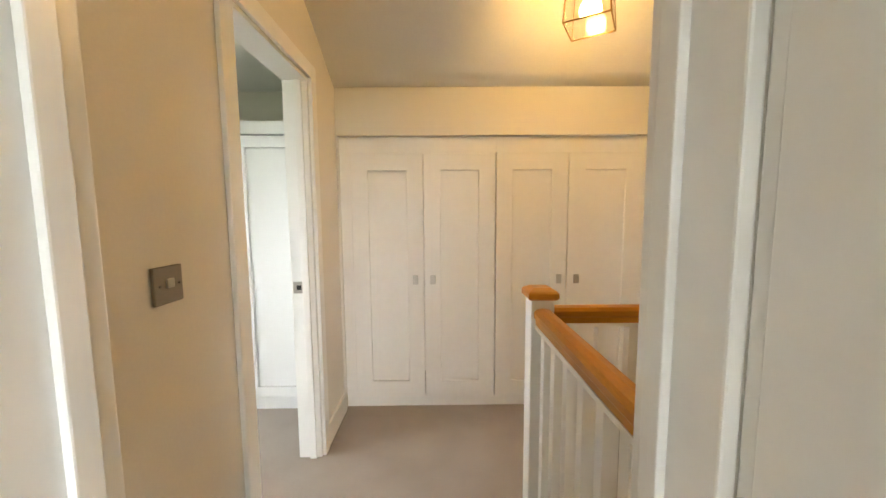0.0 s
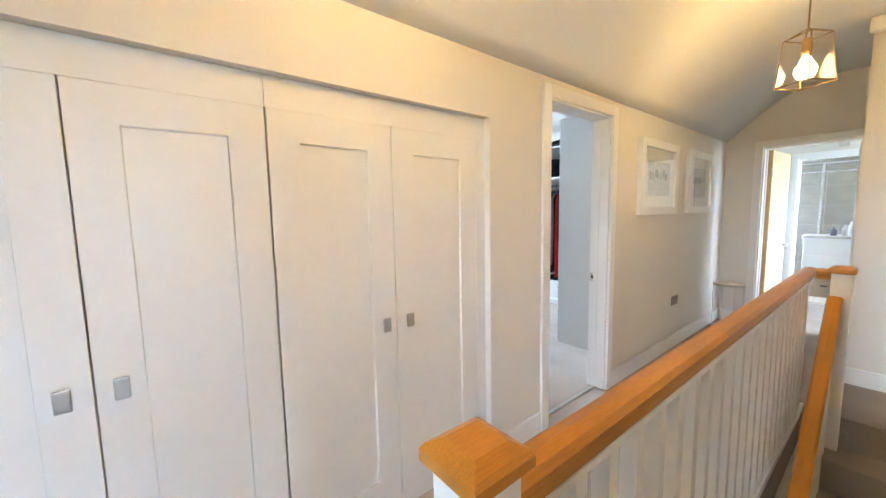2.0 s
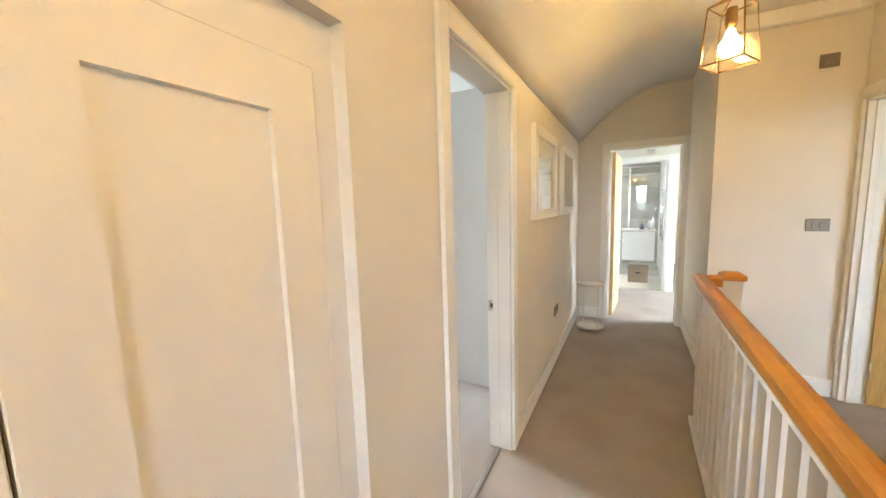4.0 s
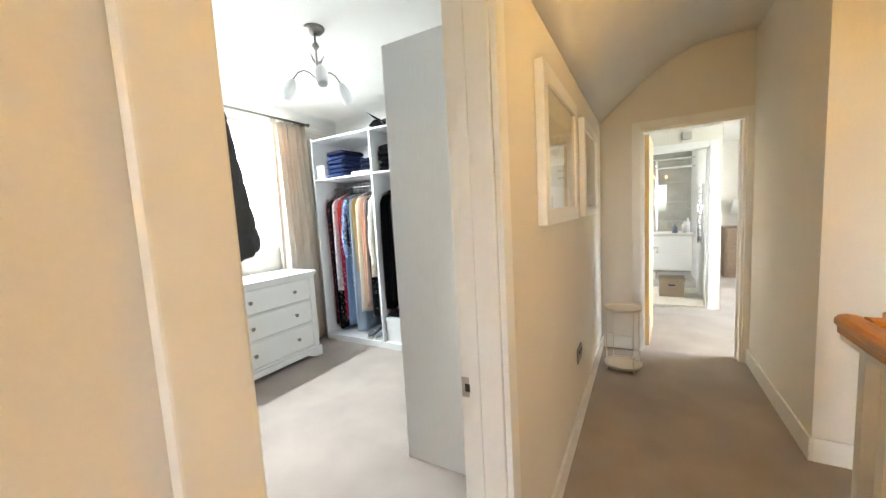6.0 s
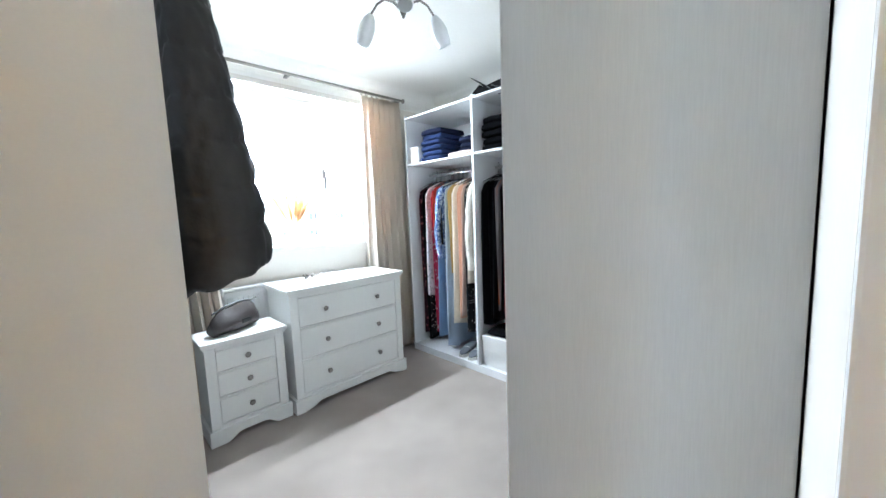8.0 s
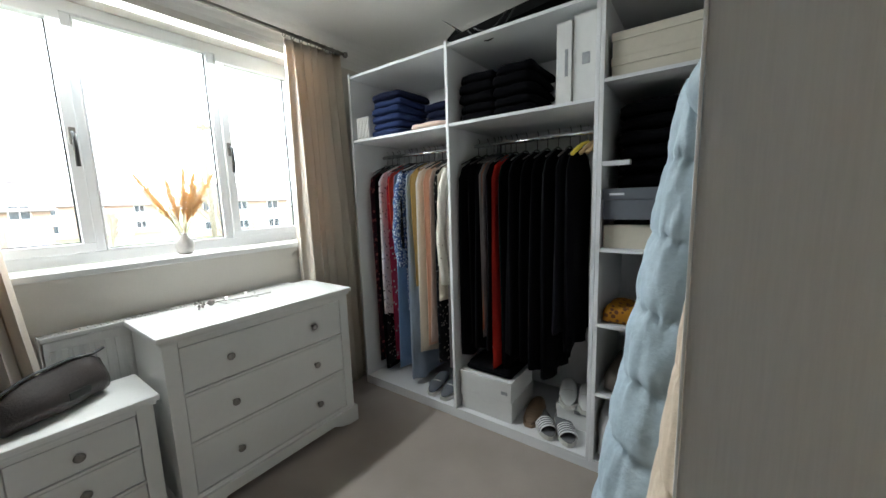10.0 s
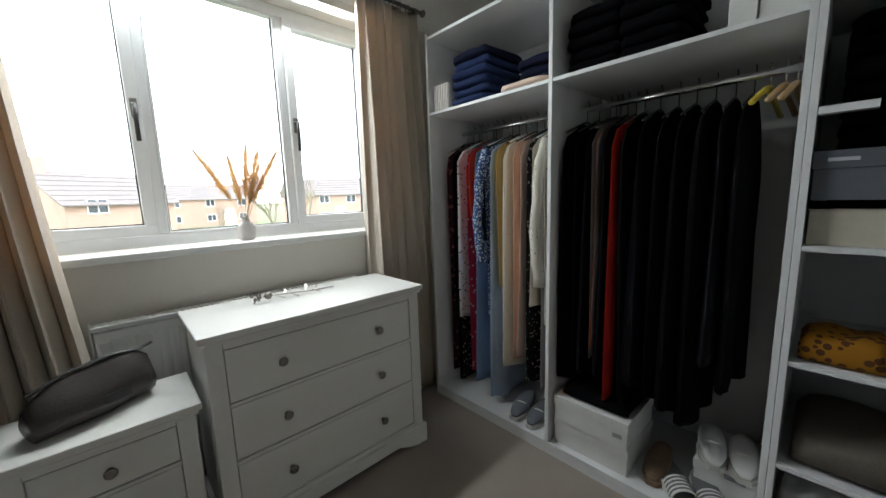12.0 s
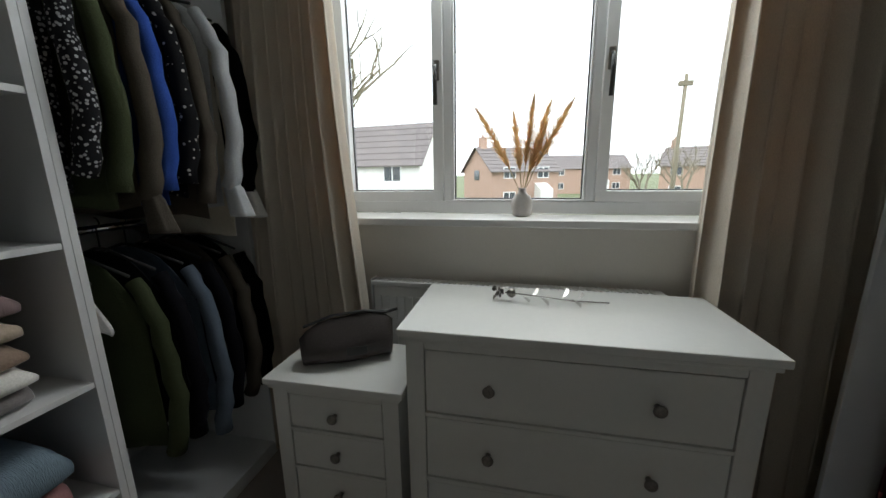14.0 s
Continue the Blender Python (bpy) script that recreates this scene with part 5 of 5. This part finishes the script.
# ---- folded clothes, boxes and shoes ----
def folded(label, material, cx, cy, z, w, d, h, seed, name="folded_jumper", group="folded clothes"):
    """one folded garment: a soft slab with a rounded fold"""
    ob = thing(name, label, name.replace("_", " "), group)
    rng = random.Random(seed)
    ph = rng.uniform(0, 6)
    loops = []
    for j in range(15):
        u = j / 14 * 2 - 1
        e = (1 - abs(u) ** 6) ** 0.3
        ring = []
        for k in range(20):
            a = 2 * math.pi * k / 20
            c, s = math.cos(a), math.sin(a)
            x = w / 2 * math.copysign(abs(c) ** 0.35, c) * (0.9 + 0.1 * e)
            zz = (math.copysign(abs(s) ** 0.6, s) + 1) / 2 * h * (0.65 + 0.35 * e) + 0.05 * h * math.sin(5 * u + 3 * c + ph) * (s > 0)
            ring.append((cx + x, cy + u * d / 2 + 0.006 * math.sin(4 * c + ph), z + zz))
        loops.append(ring)
    part("cloth", loft(loops), material, ob, smooth=True)
    return ob


def stack(rows, cx, cy, z, w, d):
    for i, (words, m, h) in enumerate(rows):
        folded(words, m, cx + 0.01 * ((i * 5) % 3 - 1), cy + 0.008 * ((i * 3) % 3 - 1), z, w, d, h, i * 7 + int(cy * 100))
        z += h * 0.97


def carton(label, x0, x1, y0, y1, z0, z1, material, lid=0.03, marks=(), name="shoe_box", tilt=None):
    ob = thing(name, label, "box", "boxes in the wardrobe")
    part("body", box(x0, x1, y0, y1, z0, z1 - lid, 0.002), material, ob)
    part("lid", box(x0 - 0.004, x1 + 0.004, y0 - 0.004, y1 + 0.004, z1 - lid + 0.0005, z1, 0.002), material, ob)
    for nm, r, m in marks:
        part(nm, box(*r), m, ob)
    return ob


C_JEAN = cloth("dark_denim", (0.018, 0.03, 0.085), grain=0.2)
C_PINK = cloth("dusty_pink_knit", (0.40, 0.20, 0.20), bump=0.6)
C_RIB = cloth("pale_blue_rib_knit", (0.20, 0.27, 0.33), bump=0.9, scale=60, stretch=(1, 8, 1))
C_OAT = cloth("oat_knit", (0.46, 0.38, 0.30), bump=0.6)
C_BISC = cloth("biscuit_knit", (0.30, 0.22, 0.17), bump=0.6)
C_MAUVE = cloth("mauve_rib_knit", (0.26, 0.19, 0.19), bump=0.9, scale=60, stretch=(1, 8, 1))
stack([("dark blue folded jeans on the shelf", C_JEAN, 0.048)] * 5 + [("navy folded jumper on the shelf", C_NAVY, 0.05)], 2.86, 2.52, 1.80, 0.34, 0.26)
stack([("dusty pink folded top on the shelf", C_BLUSH, 0.035)], 2.80, 2.16, 1.80, 0.26, 0.24)
stack([("navy folded trousers on the shelf", C_NAVY, 0.05)] * 3, 2.95, 2.16, 1.835, 0.3, 0.25)
bk = thing("knitted_basket", "small white ribbed storage basket on the shelf", "basket")
part("body", box(2.69, 2.93, 2.665, 2.785, 1.8005, 1.95, 0.01), C_WHITE, bk)
for i in range(8):
    part("rib", box(2.684, 2.6895, 2.668 + 0.0145 * i, 2.678 + 0.0145 * i, 1.803, 1.948, 0.002), C_WHITE, bk)
for cy in (1.86, 1.64):
    stack([("black folded jumper on the shelf", C_BLACK, 0.055)] * 5, 2.9, cy, 1.80, 0.36, 0.22)
bd = carton("white document box with a printed label on the shelf", 2.72, 3.05, 1.33, 1.40, 1.801, 2.17, M_CARDW, 0.004, name="document_box", marks=[("printed_label", (2.7185, 2.7198, 1.345, 1.36, 1.93, 2.05), M_GREYBAR)])
bd2 = carton("large white box with a small printed code on the shelf", 2.73, 3.08, 1.215, 1.325, 1.801, 2.19, M_CARDW, 0.004, name="document_box", marks=[("printed_label", (2.7285, 2.7298, 1.25, 1.285, 1.97, 2.02), M_GREYBAR)])
carton("white shoe box below the hanging clothes", 2.70, 3.02, 1.63, 1.975, 0.063, 0.19, M_CARDW, 0.04)
carton("white shoe box with a printed end below the clothes", 2.69, 3.01, 1.63, 1.97, 0.1905, 0.32, M_CARDW, 0.045, marks=[("printed_label", (2.6845, 2.6858, 1.65, 1.69, 0.24, 0.26), M_GREYBAR)])
carton("grey and white trainer box on the wardrobe floor", 2.86, 3.14, 1.22, 1.42, 0.063, 0.19, M_CARDW, 0.04, marks=[("printed_label", (2.8545, 2.8558, 1.25, 1.32, 0.155, 0.175), M_GREYBAR)])
folded("black folded bag lying on the shoe boxes", C_BLACK, 2.86, 1.80, 0.3205, 0.30, 0.30, 0.05, 3, "folded_bag", "")
for i in range(2):
    carton("cream lidded storage box on the top shelf", 2.70, 3.15, 0.76 + 0.01 * i, 1.15, 1.871 + 0.085 * i, 1.955 + 0.10 * i, M_CARDC, 0.035, name="storage_box")
carton("cream shoe box on the shelf", 2.70, 3.05, 0.80, 1.165, 1.131, 1.235, M_CARDC, 0.002)
carton("slate grey shoe box with a pale printed name bar", 2.685, 3.05, 0.765, 1.166, 1.262, 1.40, M_CARDG, 0.05, marks=[("printed_label", (2.6795, 2.6808, 1.08, 1.14, 1.37, 1.38), M_PALEBAR)])
folded("black folded scarf between the boxes", C_BLACK, 2.86, 0.95, 1.2355, 0.3, 0.36, 0.027, 8, "folded_scarf", "")
stack([("black folded jumper in a tall pile", C_BLACK, 0.065)] * 6, 2.95, 0.94, 1.4005, 0.42, 0.38)
folded("folded brown blanket on the low shelf", cloth("taupe_blanket", (0.14, 0.12, 0.10)), 2.88, 0.95, 0.42, 0.4, 0.38, 0.12, 5, "folded_blanket", "")
by = folded("yellow and brown patterned bag on the shelf", spotted("yellow_patterned", (0.34, 0.15, 0.015), (0.10, 0.04, 0.02), 40, 0.4), 2.78, 1.06, 0.77, 0.2, 0.18, 0.09, 6, "clutch_bag", "")


def shoe(name, label, x, y, z, angle, upper, sole, group="", open_top=True):
    ob = thing(name, label, "shoe", group)
    loops = []
    for j in range(13):
        u = j / 12
        w = 0.032 + 0.014 * math.sin(math.pi * min(1, u * 1.05)) + 0.006 * u
        e = max(0.15, (1 - abs(2 * u - 1) ** 5)) ** 0.5
        h = 0.062 - 0.035 * u ** 1.2
        loops.append([(-0.13 + 0.26 * u, w * e * math.copysign(abs(math.cos(a)) ** 0.8, math.cos(a)), 0.020 + (0.5 + 0.5 * math.sin(a)) * h * e) for a in [2 * math.pi * k / 14 for k in range(14)]])
    up = part("upper", loft(loops), upper, smooth=True)
    loops = [[(-0.135 + 0.272 * u, (0.036 + 0.012 * math.sin(math.pi * u) + 0.006 * u) * max(0.2, 1 - abs(2 * u - 1) ** 6) ** 0.5 * s, zz) for s, zz in ((-1, 0.0), (1, 0.0), (1, 0.021), (-1, 0.021))] for u in [j / 12 for j in range(13)]]
    so = part("sole", loft(loops), sole, label="pale rubber sole")
    st = part("strap", tube([(0.03, 0.045 * math.cos(a), 0.03 + 0.028 * math.sin(a)) for a in [math.pi * k / 8 for k in range(9)]], 0.008, 6), sole, label="pale strap")
    for p in (up, so, st):
        p.parent = ob
    ob.matrix_basis = pose(x, y, z, 0, 0, angle)
    return ob


def slide(label, x, y, z, angle, group):
    """an open slide: a thick shaped sole, a soft footbed and a wide striped band over the foot"""
    ob = thing("slide_sandal", label, "shoe", group)
    def outline(w, h0, h1):
        loops = []
        for k in range(15):
            u = k / 14
            half = w * (0.78 + 0.26 * math.sin(math.pi * (u * 0.75 + 0.1)) ** 2) * max(0.08, 1 - abs(2 * u - 1) ** 5) ** 0.5
            lift = 0.006 * (1 - u)
            loops.append([(-0.135 + 0.27 * u, q * half, v + lift) for q, v in ((-1, h0), (1, h0), (1, h1), (-1, h1))])
        return loft(loops)
    rows = [part("sole", outline(0.050, 0.0, 0.026), M_SOLE, label="pale rubber sole"), part("footbed", outline(0.045, 0.0262, 0.031), M_SUEDE, label="grey footbed")]
    for k in range(9):
        x0 = 0.012 + 0.0095 * k
        ring = [[(x0 + dx + 0.006 * math.sin(q), 0.050 * math.cos(q), 0.022 + rr * math.sin(q)) for q in [math.pi * v / 10 for v in range(11)]] for dx, rr in ((0, 0.050), (0.0095, 0.048))]
        band = loft(ring, close=False)
        bmesh.ops.solidify(band, geom=band.faces[:], thickness=0.004)
        rows.append(part("stripe", band, M_SUEDE if k % 2 else M_CARDW, smooth=True))
    for p in rows:
        p.parent = ob
    ob.matrix_basis = pose(x, y, z, 0, 0, angle)


slide("grey slide sandal with a striped band on the wardrobe floor", 2.79, 1.47, 0.0655, 215, "slide sandals")
slide("grey slide sandal with a striped band on the wardrobe floor", 2.80, 1.355, 0.0655, 208, "slide sandals")
shoe("sandal", "grey strapped sandal on the wardrobe floor", 2.82, 2.24, 0.063, 190, M_CARDG, M_SOLE, "sandals")
shoe("sandal", "grey strapped sandal on the wardrobe floor", 2.82, 2.125, 0.063, 184, M_CARDG, M_SOLE, "sandals")
shoe("trainer", "white trainer standing on a box", 2.95, 1.38, 0.191, 195, M_CARDW, M_SOLE, "trainers")
shoe("trainer", "white trainer standing on a box", 2.95, 1.275, 0.191, 190, M_CARDW, M_SOLE, "trainers")
shoe("boot", "brown leather shoe on the wardrobe floor", 2.86, 1.55, 0.063, 185, M_WOODB, M_WOODB)
shoe("trainer", "black and white trainer on the shelf", 2.84, 0.90, 0.77, 190, M_BLACK, M_SOLE, "shelf trainers")
shoe("trainer", "black and white trainer on the shelf", 2.84, 0.80, 0.77, 186, M_BLACK, M_SOLE, "shelf trainers")
pb = folded("crumpled white plastic carrier bag on the wardrobe floor", mat("white_polythene", (0.60, 0.60, 0.60), 0.3, grain=0.1, scale=25, bump=1.0), 2.80, 1.08, 0.0626, 0.24, 0.16, 0.26, 9, "carrier_bag", "")
folded("brown paper bag on the wardrobe floor", M_CARDK, 2.86, 0.88, 0.0626, 0.2, 0.2, 0.22, 11, "paper_bag", "")
# fascinator on the wardrobe's top
fa = thing("hat_fascinator", "black feathered hat piece with looped wires on the wardrobe", "hat")
M_FELT = cloth("black_felt", (0.008, 0.008, 0.008))
part("brim", loft([[(2.75 + 0.03 * u, 2.02 - 0.75 * u, 2.262 + 0.09 * u + dz) for dz in (-0.02, 0.03)] + [(2.95 + 0.03 * u, 2.02 - 0.75 * u, 2.262 + 0.09 * u + dz) for dz in (0.03, -0.02)] for u in (0, 0.3, 0.6, 1.0)]), M_FELT, fa)
part("point", loft([[(2.76, 2.09, 2.41), (2.80, 2.09, 2.41), (2.78, 2.085, 2.405)], [(2.74, 1.98, 2.33), (2.92, 1.98, 2.33), (2.8, 1.93, 2.28)]]), M_FELT, fa)
part("point", loft([[(2.76, 2.12, 2.25), (2.80, 2.12, 2.25), (2.78, 2.115, 2.242)], [(2.74, 1.98, 2.32), (2.92, 1.98, 2.32), (2.8, 1.95, 2.243)]]), M_FELT, fa)
for y0, y1, dip in ((1.90, 1.62, 0.10), (1.86, 1.66, 0.05)):
    part("wire_loop", tube([(2.735, y0 + (y1 - y0) * u, 2.29 + 0.03 * u - dip * math.sin(math.pi * u)) for u in [i / 12 for i in range(13)]], 0.004, 6), M_BLACK, fa, smooth=True)

# knits in the other wardrobe
stack([("grey striped folded jumper on the shelf", C_GREY, 0.05), ("white folded shirt on the shelf", C_WHITE, 0.055), ("biscuit folded jumper on the shelf", C_BISC, 0.06), ("oat folded jumper on the shelf", C_OAT, 0.065), ("mauve ribbed folded jumper on the shelf", C_MAUVE, 0.075)], 0.36, 1.98, 0.76, 0.40, 0.40)
stack([("dusty pink folded jumper on the shelf", C_PINK, 0.10), ("pale blue ribbed folded jumper on the shelf", C_RIB, 0.12)], 0.36, 1.98, 0.42, 0.40, 0.44)
stack([("black folded jumper on the shelf", C_BLACK, 0.06)] * 4, 0.34, 1.94, 1.14, 0.38, 0.4)
stack([("charcoal folded jumper on the shelf", C_COAL, 0.06)] * 4, 0.32, 1.94, 1.50, 0.36, 0.4)
stack([("black folded jumper on the shelf", C_BLACK, 0.07)] * 4, 0.34, 1.28, 0.76, 0.38, 0.4)

# ---- chandelier ----
ch = thing("chandelier", "antique brass ceiling light with frosted tulip shades", "ceiling light")
QX, QY = 1.53, 1.42
part("ceiling_rose", lathe([(0.062, 0.0), (0.060, -0.012), (0.045, -0.028), (0.015, -0.036)], QX, QY, CZ - 0.0005, 24), M_PEWTER, ch, smooth=True)
part("stem", merge(tube([(QX, QY, CZ - 0.03), (QX, QY, 2.22)], 0.006, 8), lathe([(0.006, 0.05), (0.02, 0.03), (0.022, 0.02), (0.007, 0.0)], QX, QY, 2.40, 14), lathe([(0.008, 0.05), (0.022, 0.025), (0.012, 0.0), (0.005, -0.02)], QX, QY, 2.21, 14)), M_PEWTER, ch, smooth=True)
for k in range(3):
    a = 2 * math.pi * k / 3 + 4.05
    c, s = math.cos(a), math.sin(a)
    arm = [(QX + c * r, QY + s * r, z) for r, z in ((0.01, 2.225), (0.05, 2.27), (0.09, 2.29), (0.13, 2.28), (0.165, 2.245))]
    ar = part("arm", tube(arm, 0.005, 8), M_PEWTER, ch, smooth=True)
    base, tip = Vector(arm[-1]), Vector((QX + c * 0.225, QY + s * 0.225, 2.12))
    d = (tip - base).normalized()
    o = d.orthogonal().normalized()
    p = d.cross(o)
    part("shade", loft([[base + d * h + (o * math.cos(t) + p * math.sin(t)) * r for t in [2 * math.pi * i / 16 for i in range(16)]] for r, h in ((0.012, 0.0), (0.026, 0.02), (0.038, 0.06), (0.036, 0.10), (0.030, 0.135), (0.027, 0.135), (0.033, 0.10))]), M_FROST, ar, "frosted white glass shade", smooth=True)
for k in range(4):
    a = 2 * math.pi * k / 4 + 0.2
    part("leaf", loft([[(QX + math.cos(a) * 0.012 * (1 + 4 * u) + 0.004 * w * math.sin(math.pi * u) * -math.sin(a), QY + math.sin(a) * 0.012 * (1 + 4 * u) + 0.004 * w * math.sin(math.pi * u) * math.cos(a), 2.31 + 0.05 * u + 0.002 * (w == 0)) for w in (-2, 0, 2)] for u in (0.02, 0.4, 0.8, 1)]), M_PEWTER, ch)

# ---- outside ----
M_GRASS = mat("winter_grass", (0.10, 0.12, 0.05), 0.95, grain=0.3, scale=3, big=0.3, bigscale=0.15)
M_ROAD = mat("asphalt", (0.055, 0.055, 0.056), 0.9, grain=0.2, scale=30)
M_BRICK = mat("house_brick", (0.40, 0.27, 0.21), 0.9, grain=0.25, scale=9, big=0.1, stretch=(1, 1, 3))
M_RENDER = mat("white_render", (0.72, 0.71, 0.68), 0.9, grain=0.05, scale=6, big=0.05)
M_SLATE = mat("roof_tiles", (0.15, 0.13, 0.125), 0.8, grain=0.25, scale=4, big=0.1)
M_GLASSD = mat("dark_window_glass", (0.05, 0.06, 0.07), 0.1)
M_BARK = mat("bare_bark", (0.20, 0.175, 0.125), 0.9, grain=0.2, scale=20)
M_HEDGE = mat("hedge_leaves", (0.10, 0.12, 0.05), 0.9, grain=0.4, scale=5)
GZ = -2.75
g = bmesh.new()
bmesh.ops.create_grid(g, x_segments=2, y_segments=2, size=900)
bmesh.ops.translate(g, verts=g.verts, vec=(0, 0, GZ))
struct("ground", g, M_GRASS, "winter grass and gardens round the houses", "ground")
struct("road", box(-60, 60, 15, 20.5, GZ - 0.2, GZ + 0.02), M_ROAD, "asphalt road below the window", "road")


def house(label, x, y, angle, w, d, eaves, ridge, wall, windows=3, dark_upper=False, porch=True):
    """a two-storey gabled house, its ridge along its own x; the front faces its own -y"""
    ob = thing("house", label, "house", at=(0, 0, 0))
    body = loft([[(sx, -d / 2, 0), (sx, d / 2, 0), (sx, d / 2, eaves), (sx, 0, ridge), (sx, -d / 2, eaves)] for sx in (-w / 2, w / 2)])
    parts = [part("wall", body, wall)]
    k = (ridge - eaves) / (d / 2)
    for s in (-1, 1):
        bm = bmesh.new()
        for i in range(7):
            y0, y1 = s * (d / 2 + 0.4) * (1 - i / 7), s * (d / 2 + 0.4) * (1 - (i + 1) / 7)
            z0, z1 = ridge - abs(y0) * k + 0.12, ridge - abs(y1) * k + 0.06
            ring = [[(sx, y0, z0 - 0.1), (sx, y0, z0), (sx, y1, z1), (sx, y1, z1 - 0.1)] for sx in (-w / 2 - 0.35, w / 2 + 0.35)]
            bm = merge(bm, loft(ring))
        parts.append(part("roof", bm, M_SLATE, label="dark tiled roof"))
    parts.append(part("chimney", merge(box(-w / 2 + 0.3, -w / 2 + 1.1, -0.35, 0.35, ridge - 0.9, ridge + 1.1), lathe([(0.12, 0), (0.10, 0.4)], -w / 2 + 0.7, 0, ridge + 1.1, 10)), M_BRICK, label="brick chimney"))
    for i in range(windows):
        cx = -w / 2 + w * (i + 0.5) / windows
        for z in (0.9, 3.5):
            fr = part("window", boxes((cx - 0.75, cx + 0.75, -d / 2 - 0.05, -d / 2 + 0.02, z, z + 0.08), (cx - 0.75, cx + 0.75, -d / 2 - 0.05, -d / 2 + 0.02, z + 1.12, z + 1.2), (cx - 0.75, cx - 0.67, -d / 2 - 0.05, -d / 2 + 0.02, z + 0.08, z + 1.12), (cx + 0.67, cx + 0.75, -d / 2 - 0.05, -d / 2 + 0.02, z + 0.08, z + 1.12), (cx - 0.04, cx + 0.04, -d / 2 - 0.05, -d / 2 + 0.02, z + 0.08, z + 1.12)), M_UPVC, label="white framed window")
            pn = part("pane", box(cx - 0.67, cx + 0.67, -d / 2 - 0.03, -d / 2 + 0.01, z + 0.08, z + 1.12), M_GLASSD)
            pn.parent = fr
            parts.append(fr)
    for z in (3.3,):
        fr = part("window", boxes((-w / 2 - 0.05, -w / 2 + 0.02, -0.6, 0.6, z, z + 1.1)), M_GLASSD, label="dark gable window")
        parts.append(fr)
    if porch:
        parts.append(part("porch", loft([[(sx, -d / 2 - 1.2, 2.3), (sx, -d / 2 - 0.01, 3.0), (sx, -d / 2 - 0.01, 0), (sx, -d / 2 - 1.2, 0)] for sx in (w / 8, w / 8 + 1.6)]), M_RENDER, label="white porch"))
    for p in parts:
        p.parent = ob
    ob.matrix_basis = pose(x, y, GZ, 0, 0, angle)
    return ob


house("red brick gabled house with a dark tiled roof", 0.55, 45.1, 33, 8.5, 7, 4.4, 6.9, M_BRICK, 2)
house("white rendered house with a grey tiled roof", -9.5, 31, -8, 9, 6, 5.0, 8.0, M_RENDER, 2, porch=False)
house("distant brick house with a tiled roof", 28, 58, -30, 12, 8, 4.9, 7.4, M_BRICK)
house("distant brick house with a tiled roof", 14, 80, 10, 16, 8, 4.9, 7.4, M_BRICK)
house("distant rendered house with a tiled roof", -30, 70, 25, 14, 8, 4.9, 7.4, M_RENDER)
house("distant brick house with a tiled roof", 48, 52, -50, 12, 8, 4.9, 7.4, M_BRICK)


def bare_tree(label, x, y, h, seed, depth=5, twig=0.5):
    rng = random.Random(seed)
    ob = thing("tree", label, "tree")
    limbs, twigs = [], []

    def grow(p, d, length, r, level):
        q = p + d * length
        mid = p.lerp(q, 0.5) + Vector((rng.uniform(-1, 1), rng.uniform(-1, 1), 0)) * length * 0.06
        (limbs if level < 2 else twigs).append(tube([p, mid, q], r, 6 if level < 2 else 4, 0.6))
        if level >= depth:
            return
        for _ in range(3 if level < 3 else 2):
            nd = (d + Vector((rng.uniform(-1, 1), rng.uniform(-1, 1), rng.uniform(-0.1, 0.7))) * 0.75).normalized()
            grow(p.lerp(q, rng.uniform(0.55, 1.0)), nd, length * rng.uniform(0.6, 0.8), r * 0.62, level + 1)

    grow(Vector((x, y, GZ)), Vector((0, 0, 1)), h * 0.32, h * 0.022, 0)
    part("trunk", merge(*limbs), M_BARK, ob)
    part("crown", merge(*twigs), M_BARK, ob, "bare winter twigs")


bare_tree("bare winter tree beyond the gardens", 10.4, 30, 7.5, 3, 6)
bare_tree("bare winter tree beyond the gardens", 13.6, 31, 7.5, 5, 6)
bare_tree("bare winter tree beside the white house", -4.6, 12.0, 11.0, 7)
bare_tree("bare winter tree near the brick house", 9.5, 44, 5.0, 11)
pl = thing("telegraph_pole", "tall wooden telegraph pole beside the road", "pole")
part("pole", tube([(10.2, 24.5, GZ), (10.3, 24.5, 6.4)], 0.14, 10, 0.7), M_BARK, pl, smooth=True)
part("crossarm", boxes((9.95, 10.65, 24.4, 24.6, 5.8, 6.05)), M_BARK, pl)
hb = bmesh.new()
rng = random.Random(12)
for i in range(2600):
    u = rng.random()
    p = Vector((-16 + 46 * u, 24 + 3 * math.sin(u * 9) + rng.uniform(-0.7, 0.7), GZ + rng.random() ** 0.7 * (1.5 + 0.7 * math.sin(u * 23))))
    a, t = rng.random() * 6.28, rng.uniform(0.10, 0.24)
    o, q = Vector((math.cos(a), math.sin(a), rng.uniform(-0.6, 0.6))) * t, Vector((-math.sin(a), math.cos(a), rng.uniform(-0.6, 0.6))) * t
    hb.faces.new([hb.verts.new(v) for v in (p - o, p - q, p + o, p + q)])
tagged(part("hedge", hb, M_HEDGE), "loose garden hedge along the road", "hedge", kind="stuff")
